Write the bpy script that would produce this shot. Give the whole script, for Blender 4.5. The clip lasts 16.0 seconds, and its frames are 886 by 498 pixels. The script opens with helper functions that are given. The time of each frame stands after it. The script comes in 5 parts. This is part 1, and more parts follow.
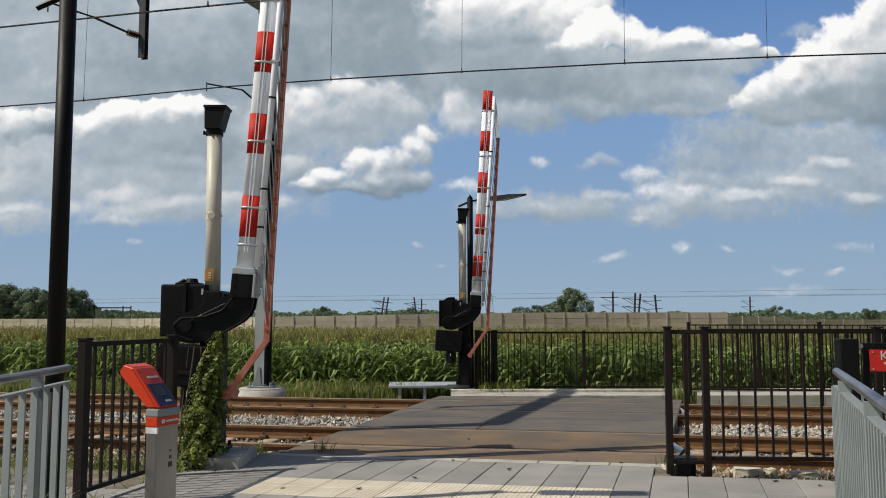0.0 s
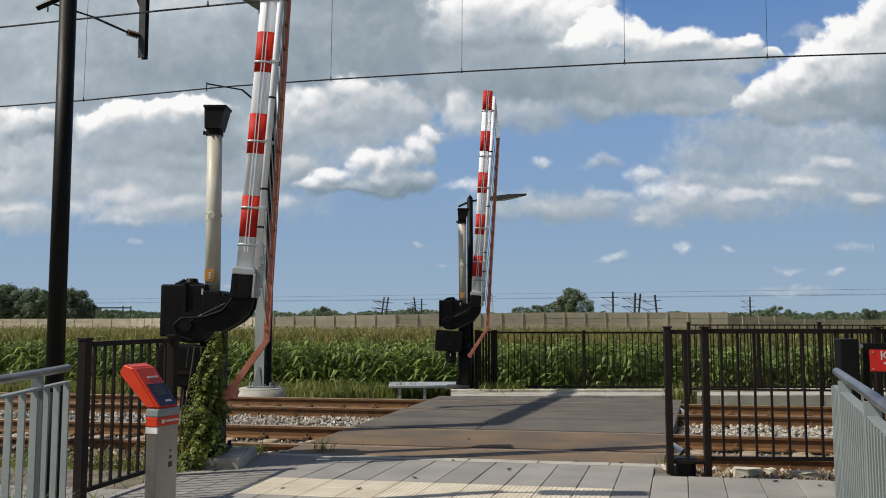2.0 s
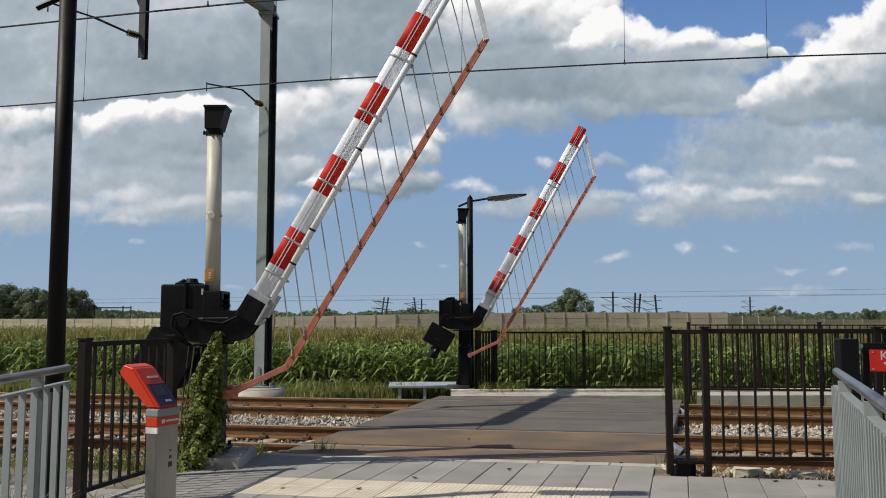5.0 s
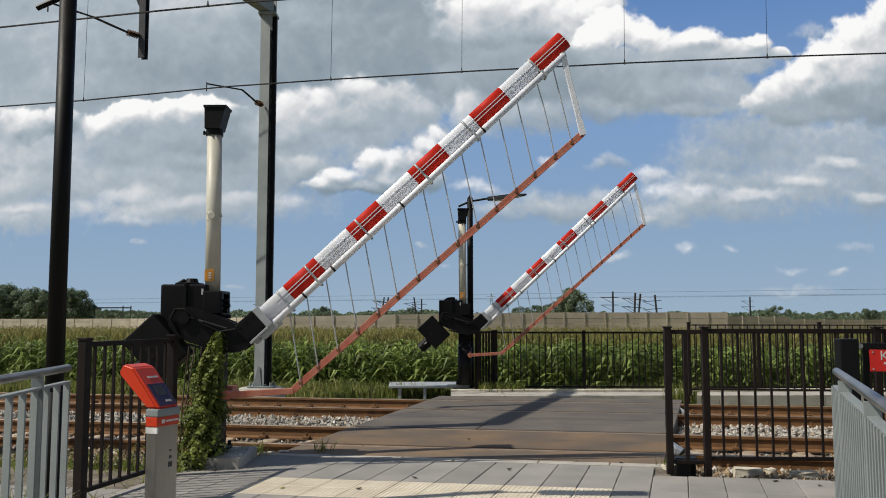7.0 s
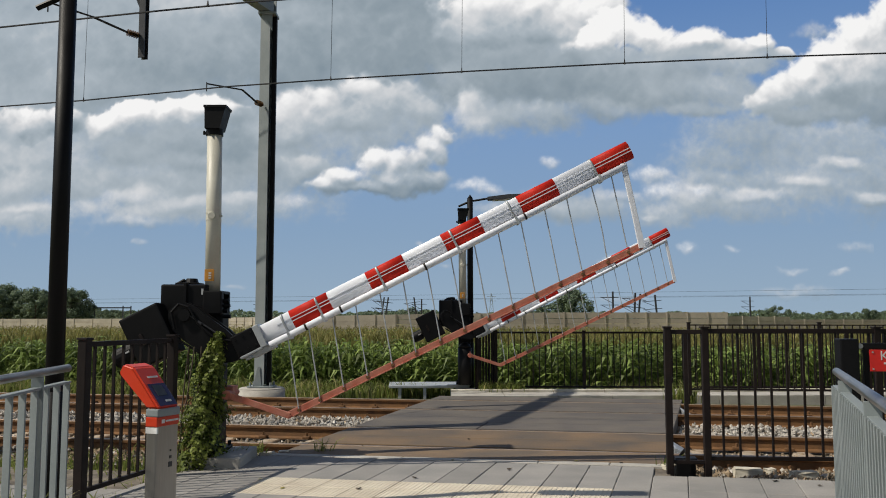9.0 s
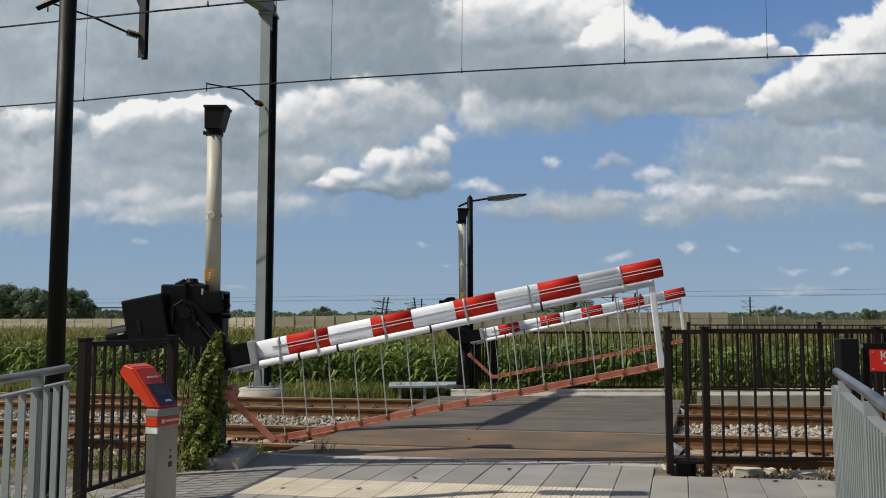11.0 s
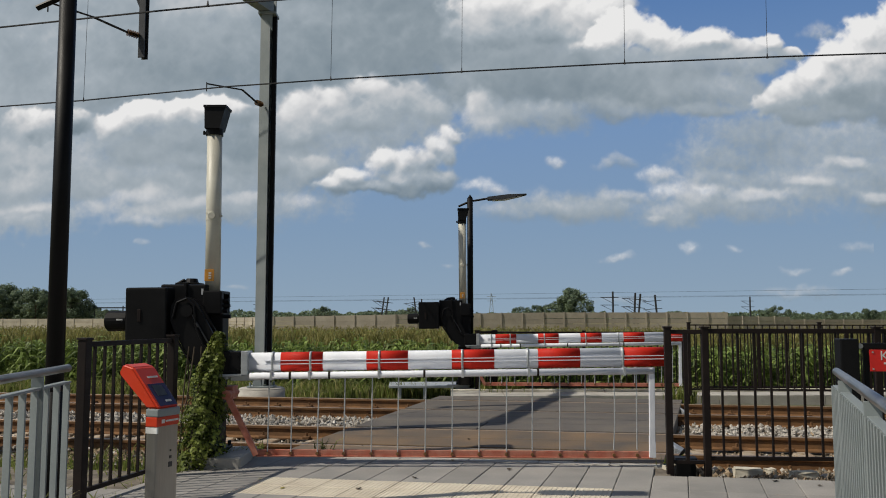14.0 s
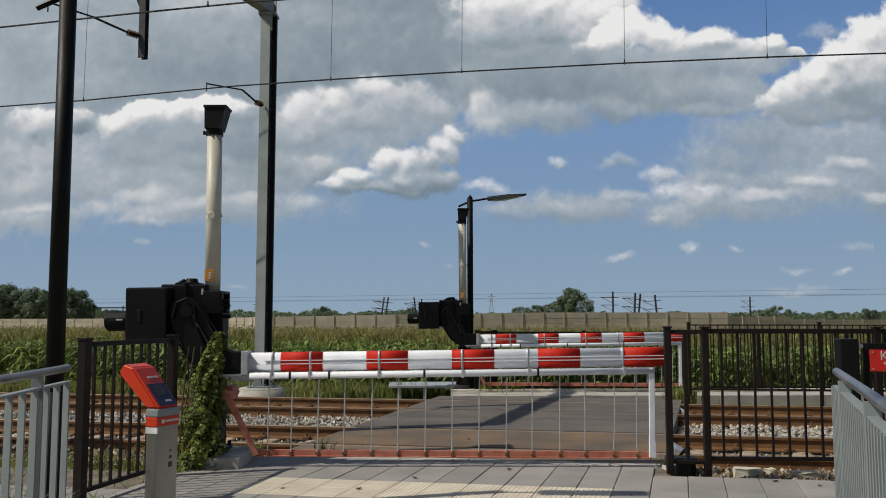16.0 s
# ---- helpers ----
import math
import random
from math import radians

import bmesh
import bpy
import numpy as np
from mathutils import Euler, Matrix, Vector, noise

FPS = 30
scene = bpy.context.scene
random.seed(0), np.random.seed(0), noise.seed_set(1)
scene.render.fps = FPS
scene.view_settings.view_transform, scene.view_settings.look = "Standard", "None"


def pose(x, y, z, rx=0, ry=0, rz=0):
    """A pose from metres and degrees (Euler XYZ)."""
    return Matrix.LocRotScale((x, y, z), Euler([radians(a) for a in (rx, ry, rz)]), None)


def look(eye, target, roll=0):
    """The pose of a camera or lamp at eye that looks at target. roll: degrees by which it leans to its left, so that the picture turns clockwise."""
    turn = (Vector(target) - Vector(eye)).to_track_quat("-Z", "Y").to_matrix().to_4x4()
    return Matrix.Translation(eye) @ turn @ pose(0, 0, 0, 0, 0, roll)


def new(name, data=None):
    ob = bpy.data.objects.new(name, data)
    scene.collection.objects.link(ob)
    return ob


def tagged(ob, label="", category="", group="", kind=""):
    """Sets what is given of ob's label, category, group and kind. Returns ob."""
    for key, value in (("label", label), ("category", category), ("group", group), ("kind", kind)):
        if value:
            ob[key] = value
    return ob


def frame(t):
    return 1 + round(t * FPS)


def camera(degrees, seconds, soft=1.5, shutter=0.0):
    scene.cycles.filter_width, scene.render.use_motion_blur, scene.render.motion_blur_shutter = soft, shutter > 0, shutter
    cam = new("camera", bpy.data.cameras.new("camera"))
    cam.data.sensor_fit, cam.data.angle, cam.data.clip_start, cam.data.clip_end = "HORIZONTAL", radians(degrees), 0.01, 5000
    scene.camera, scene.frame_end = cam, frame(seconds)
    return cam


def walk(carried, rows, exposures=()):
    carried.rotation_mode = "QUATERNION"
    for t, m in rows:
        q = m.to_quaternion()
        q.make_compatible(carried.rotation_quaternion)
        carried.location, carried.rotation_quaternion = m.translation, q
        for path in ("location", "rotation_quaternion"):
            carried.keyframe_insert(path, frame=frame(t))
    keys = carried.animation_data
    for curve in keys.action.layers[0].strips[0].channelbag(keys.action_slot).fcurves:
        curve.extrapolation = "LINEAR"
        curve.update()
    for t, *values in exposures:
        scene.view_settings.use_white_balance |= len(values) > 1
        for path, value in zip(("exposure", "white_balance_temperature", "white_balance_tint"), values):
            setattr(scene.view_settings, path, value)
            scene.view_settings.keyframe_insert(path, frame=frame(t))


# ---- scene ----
# ================= camera, light =================
cam = camera(56.8, 16.0, soft=1.0)
EYE = (0.0, 0.0, 1.42)
walk(cam, [(0.0, pose(*EYE, 94.85, 0, 0)), (16.0, pose(*EYE, 94.85, 0, 0))],
     exposures=[(0.0, -0.06), (6.5, -0.06), (9.0, -0.14), (12.0, -0.20), (14.5, -0.31), (16.0, -0.31)])

SUN_DIR = Vector((-0.63, -0.18, 0.755)).normalized()      # towards the sun
world = bpy.data.worlds.new("world")
scene.world = world
world.use_nodes = True
wn = world.node_tree.nodes
sky = wn.new("ShaderNodeTexSky")
sky.sky_type = "NISHITA"
sky.sun_disc = False
sky.sun_elevation = math.asin(SUN_DIR.z)
sky.sun_rotation = math.atan2(SUN_DIR.x, SUN_DIR.y)
sky.air_density, sky.dust_density, sky.ozone_density = 1.0, 0.6, 1.5
wn["Background"].inputs["Strength"].default_value = 0.07
pale = wn.new("ShaderNodeHueSaturation")       # half the sky is cloud, which greys its light
pale.inputs["Saturation"].default_value = 0.62
world.node_tree.links.new(sky.outputs[0], pale.inputs["Color"])
world.node_tree.links.new(pale.outputs[0], wn["Background"].inputs["Color"])
sun = new("sun", bpy.data.lights.new("sun", "SUN"))
sun.data.energy, sun.data.angle, sun.data.color = 4.5, radians(0.5), (1.0, 0.93, 0.80)
sun.matrix_basis = look(SUN_DIR * 100, (0, 0, 0))


# ================= materials =================
def mat(name, base, rough=0.6, metal=0.0, var=0.25, scale=6.0, fine=60.0, bump=0.15, other=None,
        spread=0.35, island=0.0, spec=0.5, coords="Object", stretch=(1, 1, 1)):
    """A surface with blotches and grain. other: a second colour for stains; island: variation from piece to piece."""
    m = bpy.data.materials.new(name)
    m.use_nodes = True
    n, l = m.node_tree.nodes, m.node_tree.links
    b = n["Principled BSDF"]
    b.inputs["Roughness"].default_value = rough
    b.inputs["Metallic"].default_value = metal
    b.inputs["Specular IOR Level"].default_value = spec
    tc = n.new("ShaderNodeTexCoord")
    mp = n.new("ShaderNodeMapping")
    mp.inputs["Scale"].default_value = stretch
    l.new(tc.outputs[coords], mp.inputs["Vector"])

    def nz(sc, det):
        t = n.new("ShaderNodeTexNoise")
        t.inputs["Scale"].default_value, t.inputs["Detail"].default_value = sc, det
        l.new(mp.outputs[0], t.inputs["Vector"])
        return t.outputs["Fac"]
    big, small = nz(scale, 5.0), nz(fine, 3.0)
    o = other or tuple(c * 0.55 for c in base)
    ramp = n.new("ShaderNodeValToRGB")
    ramp.color_ramp.elements[0].position, ramp.color_ramp.elements[1].position = 0.5 - spread / 2, 0.5 + spread / 2
    ramp.color_ramp.elements[0].color, ramp.color_ramp.elements[1].color = (*o, 1), (*base, 1)
    l.new(big, ramp.inputs["Fac"])
    mul = n.new("ShaderNodeMath")
    mul.operation = "MULTIPLY_ADD"
    mul.inputs[1].default_value, mul.inputs[2].default_value = 2 * var, 1 - var
    l.new(small, mul.inputs[0])
    val = mul.outputs[0]
    if island:
        oi = n.new("ShaderNodeObjectInfo")
        ge = n.new("ShaderNodeNewGeometry")
        add = n.new("ShaderNodeMath")
        add.operation = "ADD"
        l.new(oi.outputs["Random"], add.inputs[0])
        l.new(ge.outputs["Random Per Island"], add.inputs[1])
        fr = n.new("ShaderNodeMath")
        fr.operation = "FRACT"
        l.new(add.outputs[0], fr.inputs[0])
        iv = n.new("ShaderNodeMath")
        iv.operation = "MULTIPLY_ADD"
        iv.inputs[1].default_value, iv.inputs[2].default_value = 2 * island, 1 - island
        l.new(fr.outputs[0], iv.inputs[0])
        mm = n.new("ShaderNodeMath")
        mm.operation = "MULTIPLY"
        l.new(val, mm.inputs[0]); l.new(iv.outputs[0], mm.inputs[1])
        val = mm.outputs[0]
    hsv = n.new("ShaderNodeHueSaturation")
    l.new(ramp.outputs["Color"], hsv.inputs["Color"])
    l.new(val, hsv.inputs["Value"])
    l.new(hsv.outputs["Color"], b.inputs["Base Color"])
    rr = n.new("ShaderNodeMath")
    rr.operation = "MULTIPLY_ADD"
    rr.inputs[1].default_value, rr.inputs[2].default_value = 0.25, max(0.02, rough - 0.12)
    l.new(big, rr.inputs[0])
    l.new(rr.outputs[0], b.inputs["Roughness"])
    if bump:
        bp = n.new("ShaderNodeBump")
        bp.inputs["Strength"].default_value, bp.inputs["Distance"].default_value = bump, 0.01
        l.new(small, bp.inputs["Height"])
        l.new(bp.outputs[0], b.inputs["Normal"])
    return m


def leafy(name, base, other, through_=0.35, scale=3.0, island=0.45):
    """Foliage: two greens and some light through the leaf."""
    m = mat(name, base, 0.55, 0, 0.2, scale, 30, 0.0, other, 0.5, island, 0.3)
    n, l = m.node_tree.nodes, m.node_tree.links
    b, out = n["Principled BSDF"], n["Material Output"]
    t = n.new("ShaderNodeBsdfTranslucent")
    l.new(b.inputs["Base Color"].links[0].from_socket, t.inputs["Color"])
    mx = n.new("ShaderNodeMixShader")
    mx.inputs[0].default_value = through_
    l.new(b.outputs[0], mx.inputs[1]); l.new(t.outputs[0], mx.inputs[2])
    l.new(mx.outputs[0], out.inputs["Surface"])
    return m


M_BLACK = mat("black_paint", (0.006, 0.006, 0.007), 0.5, 0, 0.3, 5, 80, 0.08, spec=0.18)
M_FENCE = mat("fence_paint", (0.010, 0.007, 0.007), 0.55, 0, 0.3, 7, 90, 0.1, (0.018, 0.012, 0.010), spec=0.2)
M_WHITE = mat("white_film", (0.84, 0.86, 0.92), 0.5, 0, 0.05, 4, 70, 0.03, (0.72, 0.75, 0.82), spec=0.3)
M_RED = mat("red_film", (0.56, 0.022, 0.010), 0.6, 0, 0.1, 5, 70, 0.03, (0.46, 0.02, 0.010), spec=0.2)
M_CREAM = mat("cream_paint", (0.58, 0.57, 0.49), 0.5, 0, 0.08, 3, 60, 0.05, (0.47, 0.45, 0.38))
M_FADED = mat("faded_red_paint", (0.40, 0.115, 0.070), 0.7, 0, 0.2, 8, 70, 0.1, (0.46, 0.20, 0.14))
M_GALV = mat("galvanised_steel", (0.50, 0.52, 0.53), 0.45, 0.35, 0.12, 5, 60, 0.06, (0.38, 0.40, 0.42))
M_GREYP = mat("grey_paint", (0.25, 0.28, 0.285), 0.5, 0.0, 0.12, 3, 70, 0.05, (0.20, 0.23, 0.235))
M_STEEL = mat("stainless_steel", (0.40, 0.39, 0.38), 0.34, 0.9, 0.12, 4, 90, 0.04, (0.27, 0.26, 0.245), stretch=(1, 1, 0.1))
M_ALU = mat("aluminium", (0.7, 0.7, 0.71), 0.4, 0.6, 0.08, 6, 80, 0.03)
M_ORANGE = mat("orange_red_plastic", (0.58, 0.038, 0.008), 0.35, 0, 0.05, 4, 60, 0.02, (0.55, 0.042, 0.01))
M_PURPLE = mat("dark_screen", (0.035, 0.02, 0.06), 0.15, 0, 0.1, 6, 60, 0.0)
M_LABEL = mat("white_label", (0.8, 0.8, 0.78), 0.5, 0, 0.05, 8, 60, 0.0)
M_YELLOW = mat("orange_label", (0.75, 0.33, 0.04), 0.5, 0, 0.08, 8, 60, 0.0)
M_RUST = mat("rusty_rail", (0.195, 0.095, 0.034), 0.8, 0.0, 0.35, 6, 60, 0.3, (0.115, 0.056, 0.022))
M_RAILTOP = mat("worn_rail_head", (0.36, 0.28, 0.20), 0.45, 0.5, 0.2, 5, 60, 0.1, (0.25, 0.16, 0.10))
M_STONE = mat("ballast_stone", (0.45, 0.43, 0.40), 0.85, 0, 0.3, 3, 40, 0.3, (0.32, 0.28, 0.23), island=0.4)
M_STONEB = mat("rusty_ballast_stone", (0.30, 0.23, 0.155), 0.9, 0, 0.35, 3, 40, 0.3, (0.16, 0.115, 0.07), island=0.45)
M_BED = mat("ballast_bed", (0.20, 0.17, 0.13), 0.95, 0, 0.5, 5, 30, 0.8, (0.09, 0.075, 0.06))
M_CONC = mat("concrete", (0.44, 0.42, 0.38), 0.85, 0, 0.15, 4, 50, 0.2, (0.33, 0.31, 0.28))
M_SLEEPER = mat("sleeper_concrete", (0.45, 0.39, 0.31), 0.9, 0, 0.25, 5, 40, 0.3, (0.28, 0.19, 0.12), island=0.15)
M_PANEL = mat("crossing_rubber", (0.125, 0.108, 0.090), 0.85, 0, 0.3, 1.6, 50, 0.3, (0.082, 0.073, 0.066), island=0.12)
M_PANELB = mat("rusty_crossing_rubber", (0.195, 0.128, 0.072), 0.85, 0, 0.3, 1.4, 45, 0.3, (0.098, 0.080, 0.062), island=0.12)
M_SLAB = mat("grey_paving", (0.292, 0.276, 0.258), 0.85, 0, 0.18, 2.5, 60, 0.2, (0.225, 0.218, 0.205), island=0.12)
M_TACT = mat("cream_tactile_paving", (0.66, 0.60, 0.48), 0.8, 0, 0.1, 3, 60, 0.15, (0.54, 0.47, 0.37), island=0.05)
M_KERB = mat("cream_kerb", (0.70, 0.66, 0.56), 0.85, 0, 0.15, 4, 50, 0.2, (0.42, 0.38, 0.30), island=0.08)
M_SOIL = mat("verge_soil", (0.13, 0.12, 0.05), 0.95, 0, 0.4, 1.2, 12, 0.6, (0.07, 0.085, 0.028))
M_FIELD = mat("distant_field", (0.24, 0.20, 0.07), 0.95, 0, 0.3, 0.15, 2, 0.3, (0.17, 0.16, 0.05))
M_WALL = mat("noise_wall_boards", (0.40, 0.36, 0.295), 0.9, 0, 0.15, 0.5, 6, 0.1, (0.32, 0.285, 0.23), island=0.10)
M_WALLP = mat("pale_noise_wall", (0.46, 0.42, 0.34), 0.9, 0, 0.12, 0.5, 6, 0.1, (0.34, 0.31, 0.25), island=0.1)
M_WOOD = mat("bark", (0.09, 0.07, 0.05), 0.9, 0, 0.3, 5, 30, 0.4)
M_DARK = mat("dark_steel", (0.05, 0.053, 0.06), 0.5, 0.2, 0.2, 5, 60, 0.1)
M_INSUL = mat("brown_insulator", (0.10, 0.055, 0.02), 0.3, 0, 0.1, 5, 50, 0)
M_WIRE = mat("contact_wire", (0.03, 0.03, 0.032), 0.5, 0.3, 0.1, 5, 50, 0)
M_SIGN = mat("red_sign", (0.65, 0.02, 0.015), 0.4, 0, 0.05, 5, 50, 0.02)
L_CORN = leafy("corn_leaf", (0.25, 0.315, 0.085), (0.105, 0.16, 0.04), 0.32, 3.0, 0.6)
L_TASSEL = leafy("corn_tassel", (0.29, 0.25, 0.085), (0.20, 0.19, 0.058), 0.4, 3.0, 0.28)
L_GRASS = leafy("verge_grass", (0.22, 0.25, 0.06), (0.13, 0.17, 0.035), 0.4, 1.5)
L_DRY = leafy("dry_grass", (0.36, 0.32, 0.13), (0.24, 0.23, 0.08), 0.4, 1.5)
L_IVY = leafy("ivy_leaf", (0.225, 0.26, 0.052), (0.065, 0.10, 0.018), 0.32, 5.0, 0.6)
# distance haze is put into these greens, paler and bluer than near leaves
L_TREE = leafy("hazed_tree_leaf", (0.17, 0.225, 0.135), (0.12, 0.165, 0.115), 0.35, 0.3)


# ================= mesh helpers =================
def mesh_ob(name, bm, material, smooth=False):
    me = bpy.data.meshes.new(name)
    bm.normal_update()
    bm.to_mesh(me)
    bm.free()
    for mt in (material if isinstance(material, (list, tuple)) else (material,)):
        me.materials.append(mt)
    if smooth:
        for p in me.polygons:
            p.use_smooth = True
    return new(name, me)


def part(name, bm, material, parent, label="", smooth=False):
    ob = mesh_ob(name, bm, material, smooth)
    ob.parent = parent
    if label:
        tagged(ob, label)
    return ob


def thing(name, m, label, category, group="", kind=""):
    ob = new(name)
    ob.empty_display_size = 0.2
    ob.matrix_basis = m
    return tagged(ob, label, category, group, kind)


def box(bm, x0, x1, y0, y1, z0, z1, bevel=0.0, m=None):
    vs = bmesh.ops.create_cube(bm, size=1.0)["verts"]
    for v in vs:
        v.co = Vector(((x0 + x1) / 2 + v.co.x * (x1 - x0), (y0 + y1) / 2 + v.co.y * (y1 - y0), (z0 + z1) / 2 + v.co.z * (z1 - z0)))
    if bevel:
        es = list({e for v in vs for e in v.link_edges})
        r = bmesh.ops.bevel(bm, geom=es, offset=bevel, segments=2, affect="EDGES", profile=0.6)
        vs = list(set(vs) & set(bm.verts)) + r["verts"]
        vs = [v for v in set(vs) if v.is_valid]
    if m is not None:
        bmesh.ops.transform(bm, matrix=m, verts=vs)
    return bm


def cyl(bm, p0, p1, r0, r1=None, seg=12, cap=True):
    p0, p1 = Vector(p0), Vector(p1)
    d = p1 - p0
    m = Matrix.Translation((p0 + p1) / 2) @ d.to_track_quat("Z", "Y").to_matrix().to_4x4()
    bmesh.ops.create_cone(bm, cap_ends=cap, segments=seg, radius1=r0, radius2=r0 if r1 is None else r1, depth=d.length, matrix=m)
    return bm


def prism(bm, outline, y0, y1):
    """An outline of (x, z) pairs, counted counterclockwise from the front, drawn out from y0 to y1."""
    a = [bm.verts.new((x, y0, z)) for x, z in outline]
    b = [bm.verts.new((x, y1, z)) for x, z in outline]
    bm.faces.new(a)
    bm.faces.new(b[::-1])
    for i in range(len(a)):
        j = (i + 1) % len(a)
        bm.faces.new((a[j], a[i], b[i], b[j]))
    return bm


def sweep(bm, pts, r, seg=8):
    for a, b in zip(pts, pts[1:]):
        cyl(bm, a, b, r, seg=seg)
    return bm


def B():
    return bmesh.new()


def raw(name, verts, faces, material, mats=None):
    """One mesh from arrays of corners and faces."""
    me = bpy.data.meshes.new(name)
    me.from_pydata([tuple(map(float, v)) for v in verts], [], [tuple(map(int, f)) for f in faces])
    for mt in (material if isinstance(material, (list, tuple)) else (material,)):
        me.materials.append(mt)
    if mats is not None:
        me.polygons.foreach_set("material_index", np.asarray(mats, dtype=np.int32))
    me.update()
    return new(name, me)


# ================= plan of the place =================
SKEW = 0.17                     # the track recedes to the left: y = c - SKEW * x
LANE = 0.29                     # the footpath runs away to the right: dx per dy
RAILS = (9.20, 10.72, 12.98, 14.50)
U = Vector((1, -SKEW, 0)).normalized()
TRACK_TURN = math.degrees(math.atan2(-SKEW, 1))


def on_track(x, c, z=0.0):
    return Vector((x, c - SKEW * x, z))


def left_edge(y):
    return -1.73 + 0.261 * (y - 8.91)


def right_edge(y):
    return 2.16 + 0.32 * (y - 8.16)


# ---- ground sheet: level by the track, falling to the field, out to the horizon ----
def ground_z(c):
    """Height of the ground by its distance c across the track."""
    return float(np.interp(c, [-3000, 8.2, 8.5, 15.3, 15.6, 17.5, 20.5, 30, 3000], [-0.16, -0.16, -0.2, -0.2, -0.12, -0.25, -0.95, -1.0, -1.0]))


def make_ground():
    cs = [-3000, -300, -40, -10, 0, 4, 8.2, 8.5, 12, 15.3, 15.6, 16.5, 17.5, 18.5, 19.5, 20.5, 24, 30, 60, 150, 500, 4500]
    xs = [-4500, -1500, -400, -120, -40, -15, -8, -4, 0, 4, 8, 15, 40, 120, 400, 1500, 4500]
    vs, fs, ms = [], [], []
    for c in cs:
        for x in xs:
            vs.append((x, c - SKEW * x if abs(c) < 200 else c, ground_z(c)))
    for i in range(len(cs) - 1):
        for j in range(len(xs) - 1):
            a = i * len(xs) + j
            fs.append((a, a + 1, a + 1 + len(xs), a + len(xs)))
            ms.append(1 if 8.4 < cs[i] < 15.2 else (2 if cs[i] >= 30 else 0))
    g = raw("ground", vs, fs, [M_SOIL, M_BED, M_FIELD], ms)
    tagged(g, "grassy soil, ballast bed and distant flat farmland", "ground", kind="structure")


make_ground()


# ---- rails, sleepers, ballast ----
def rail_profile():
    return [(-0.075, -0.17), (0.075, -0.17), (0.075, -0.155), (0.02, -0.135), (0.012, -0.05), (0.036, -0.035), (0.036, -0.006), (0.028, 0.0),
            (-0.028, 0.0), (-0.036, -0.006), (-0.036, -0.035), (-0.012, -0.05), (-0.02, -0.135), (-0.075, -0.155)]


def make_rail(c):
    """A flat-bottomed rail along the track, its head at crossing level."""
    pr = rail_profile()
    n = len(pr)
    L = 60.0
    ob = thing("rail", Matrix.Translation(on_track(0, c)) @ Matrix.Rotation(radians(TRACK_TURN), 4, "Z"),
               "rust-brown steel rail with a worn head on concrete sleepers", "rail", "rails of the double track")
    vs = [(-L, y, z) for y, z in pr] + [(L, y, z) for y, z in pr]
    fs = [(i, (i + 1) % n, n + (i + 1) % n, n + i) for i in range(n)]
    ms = [1 if i in (6, 7, 8) else 0 for i in range(n)]
    r = raw("rail_bar", vs, fs, [M_RUST, M_RAILTOP], ms)
    r.parent = ob
    # clips that hold the foot of the rail, in the stretch beside the crossing
    bm = B()
    box(bm, -0.05, 0.05, -0.14, -0.05, -0.155, -0.115, 0.012)
    cyl(bm, (0, -0.1, -0.12), (0, -0.1, -0.075), 0.018, seg=8)
    first = part("rail_clip", bm, M_RUST, ob)
    for i in range(-12, 14):
        x = i * 0.6
        o = first if i == -12 else first.copy()
        if o is not first:
            scene.collection.objects.link(o)
        o.matrix_basis = Matrix.Translation((x, 0, 0))
    return ob


for c in RAILS:
    make_rail(c)


def make_sleepers():
    bm = B()
    prism(bm, [(-0.13, -0.36), (0.13, -0.36), (0.10, -0.165), (-0.10, -0.165)], -1.3, 1.3)
    bmesh.ops.bevel(bm, geom=bm.edges[:], offset=0.012, segments=1, affect="EDGES")
    first = mesh_ob("sleeper", bm, M_SLEEPER)
    tagged(first, "weathered concrete sleeper half sunk in ballast", "sleeper", "sleepers of the double track")
    made = False
    for c in ((RAILS[0] + RAILS[1]) / 2, (RAILS[2] + RAILS[3]) / 2):
        for i in range(-14, 16):
            o = first if not made else first.copy()
            if made:
                scene.collection.objects.link(o)
            made = True
            p = on_track(0, c) + U * (i * 0.6)
            o.matrix_basis = Matrix.Translation(p) @ Matrix.Rotation(radians(TRACK_TURN), 4, "Z")


make_sleepers()


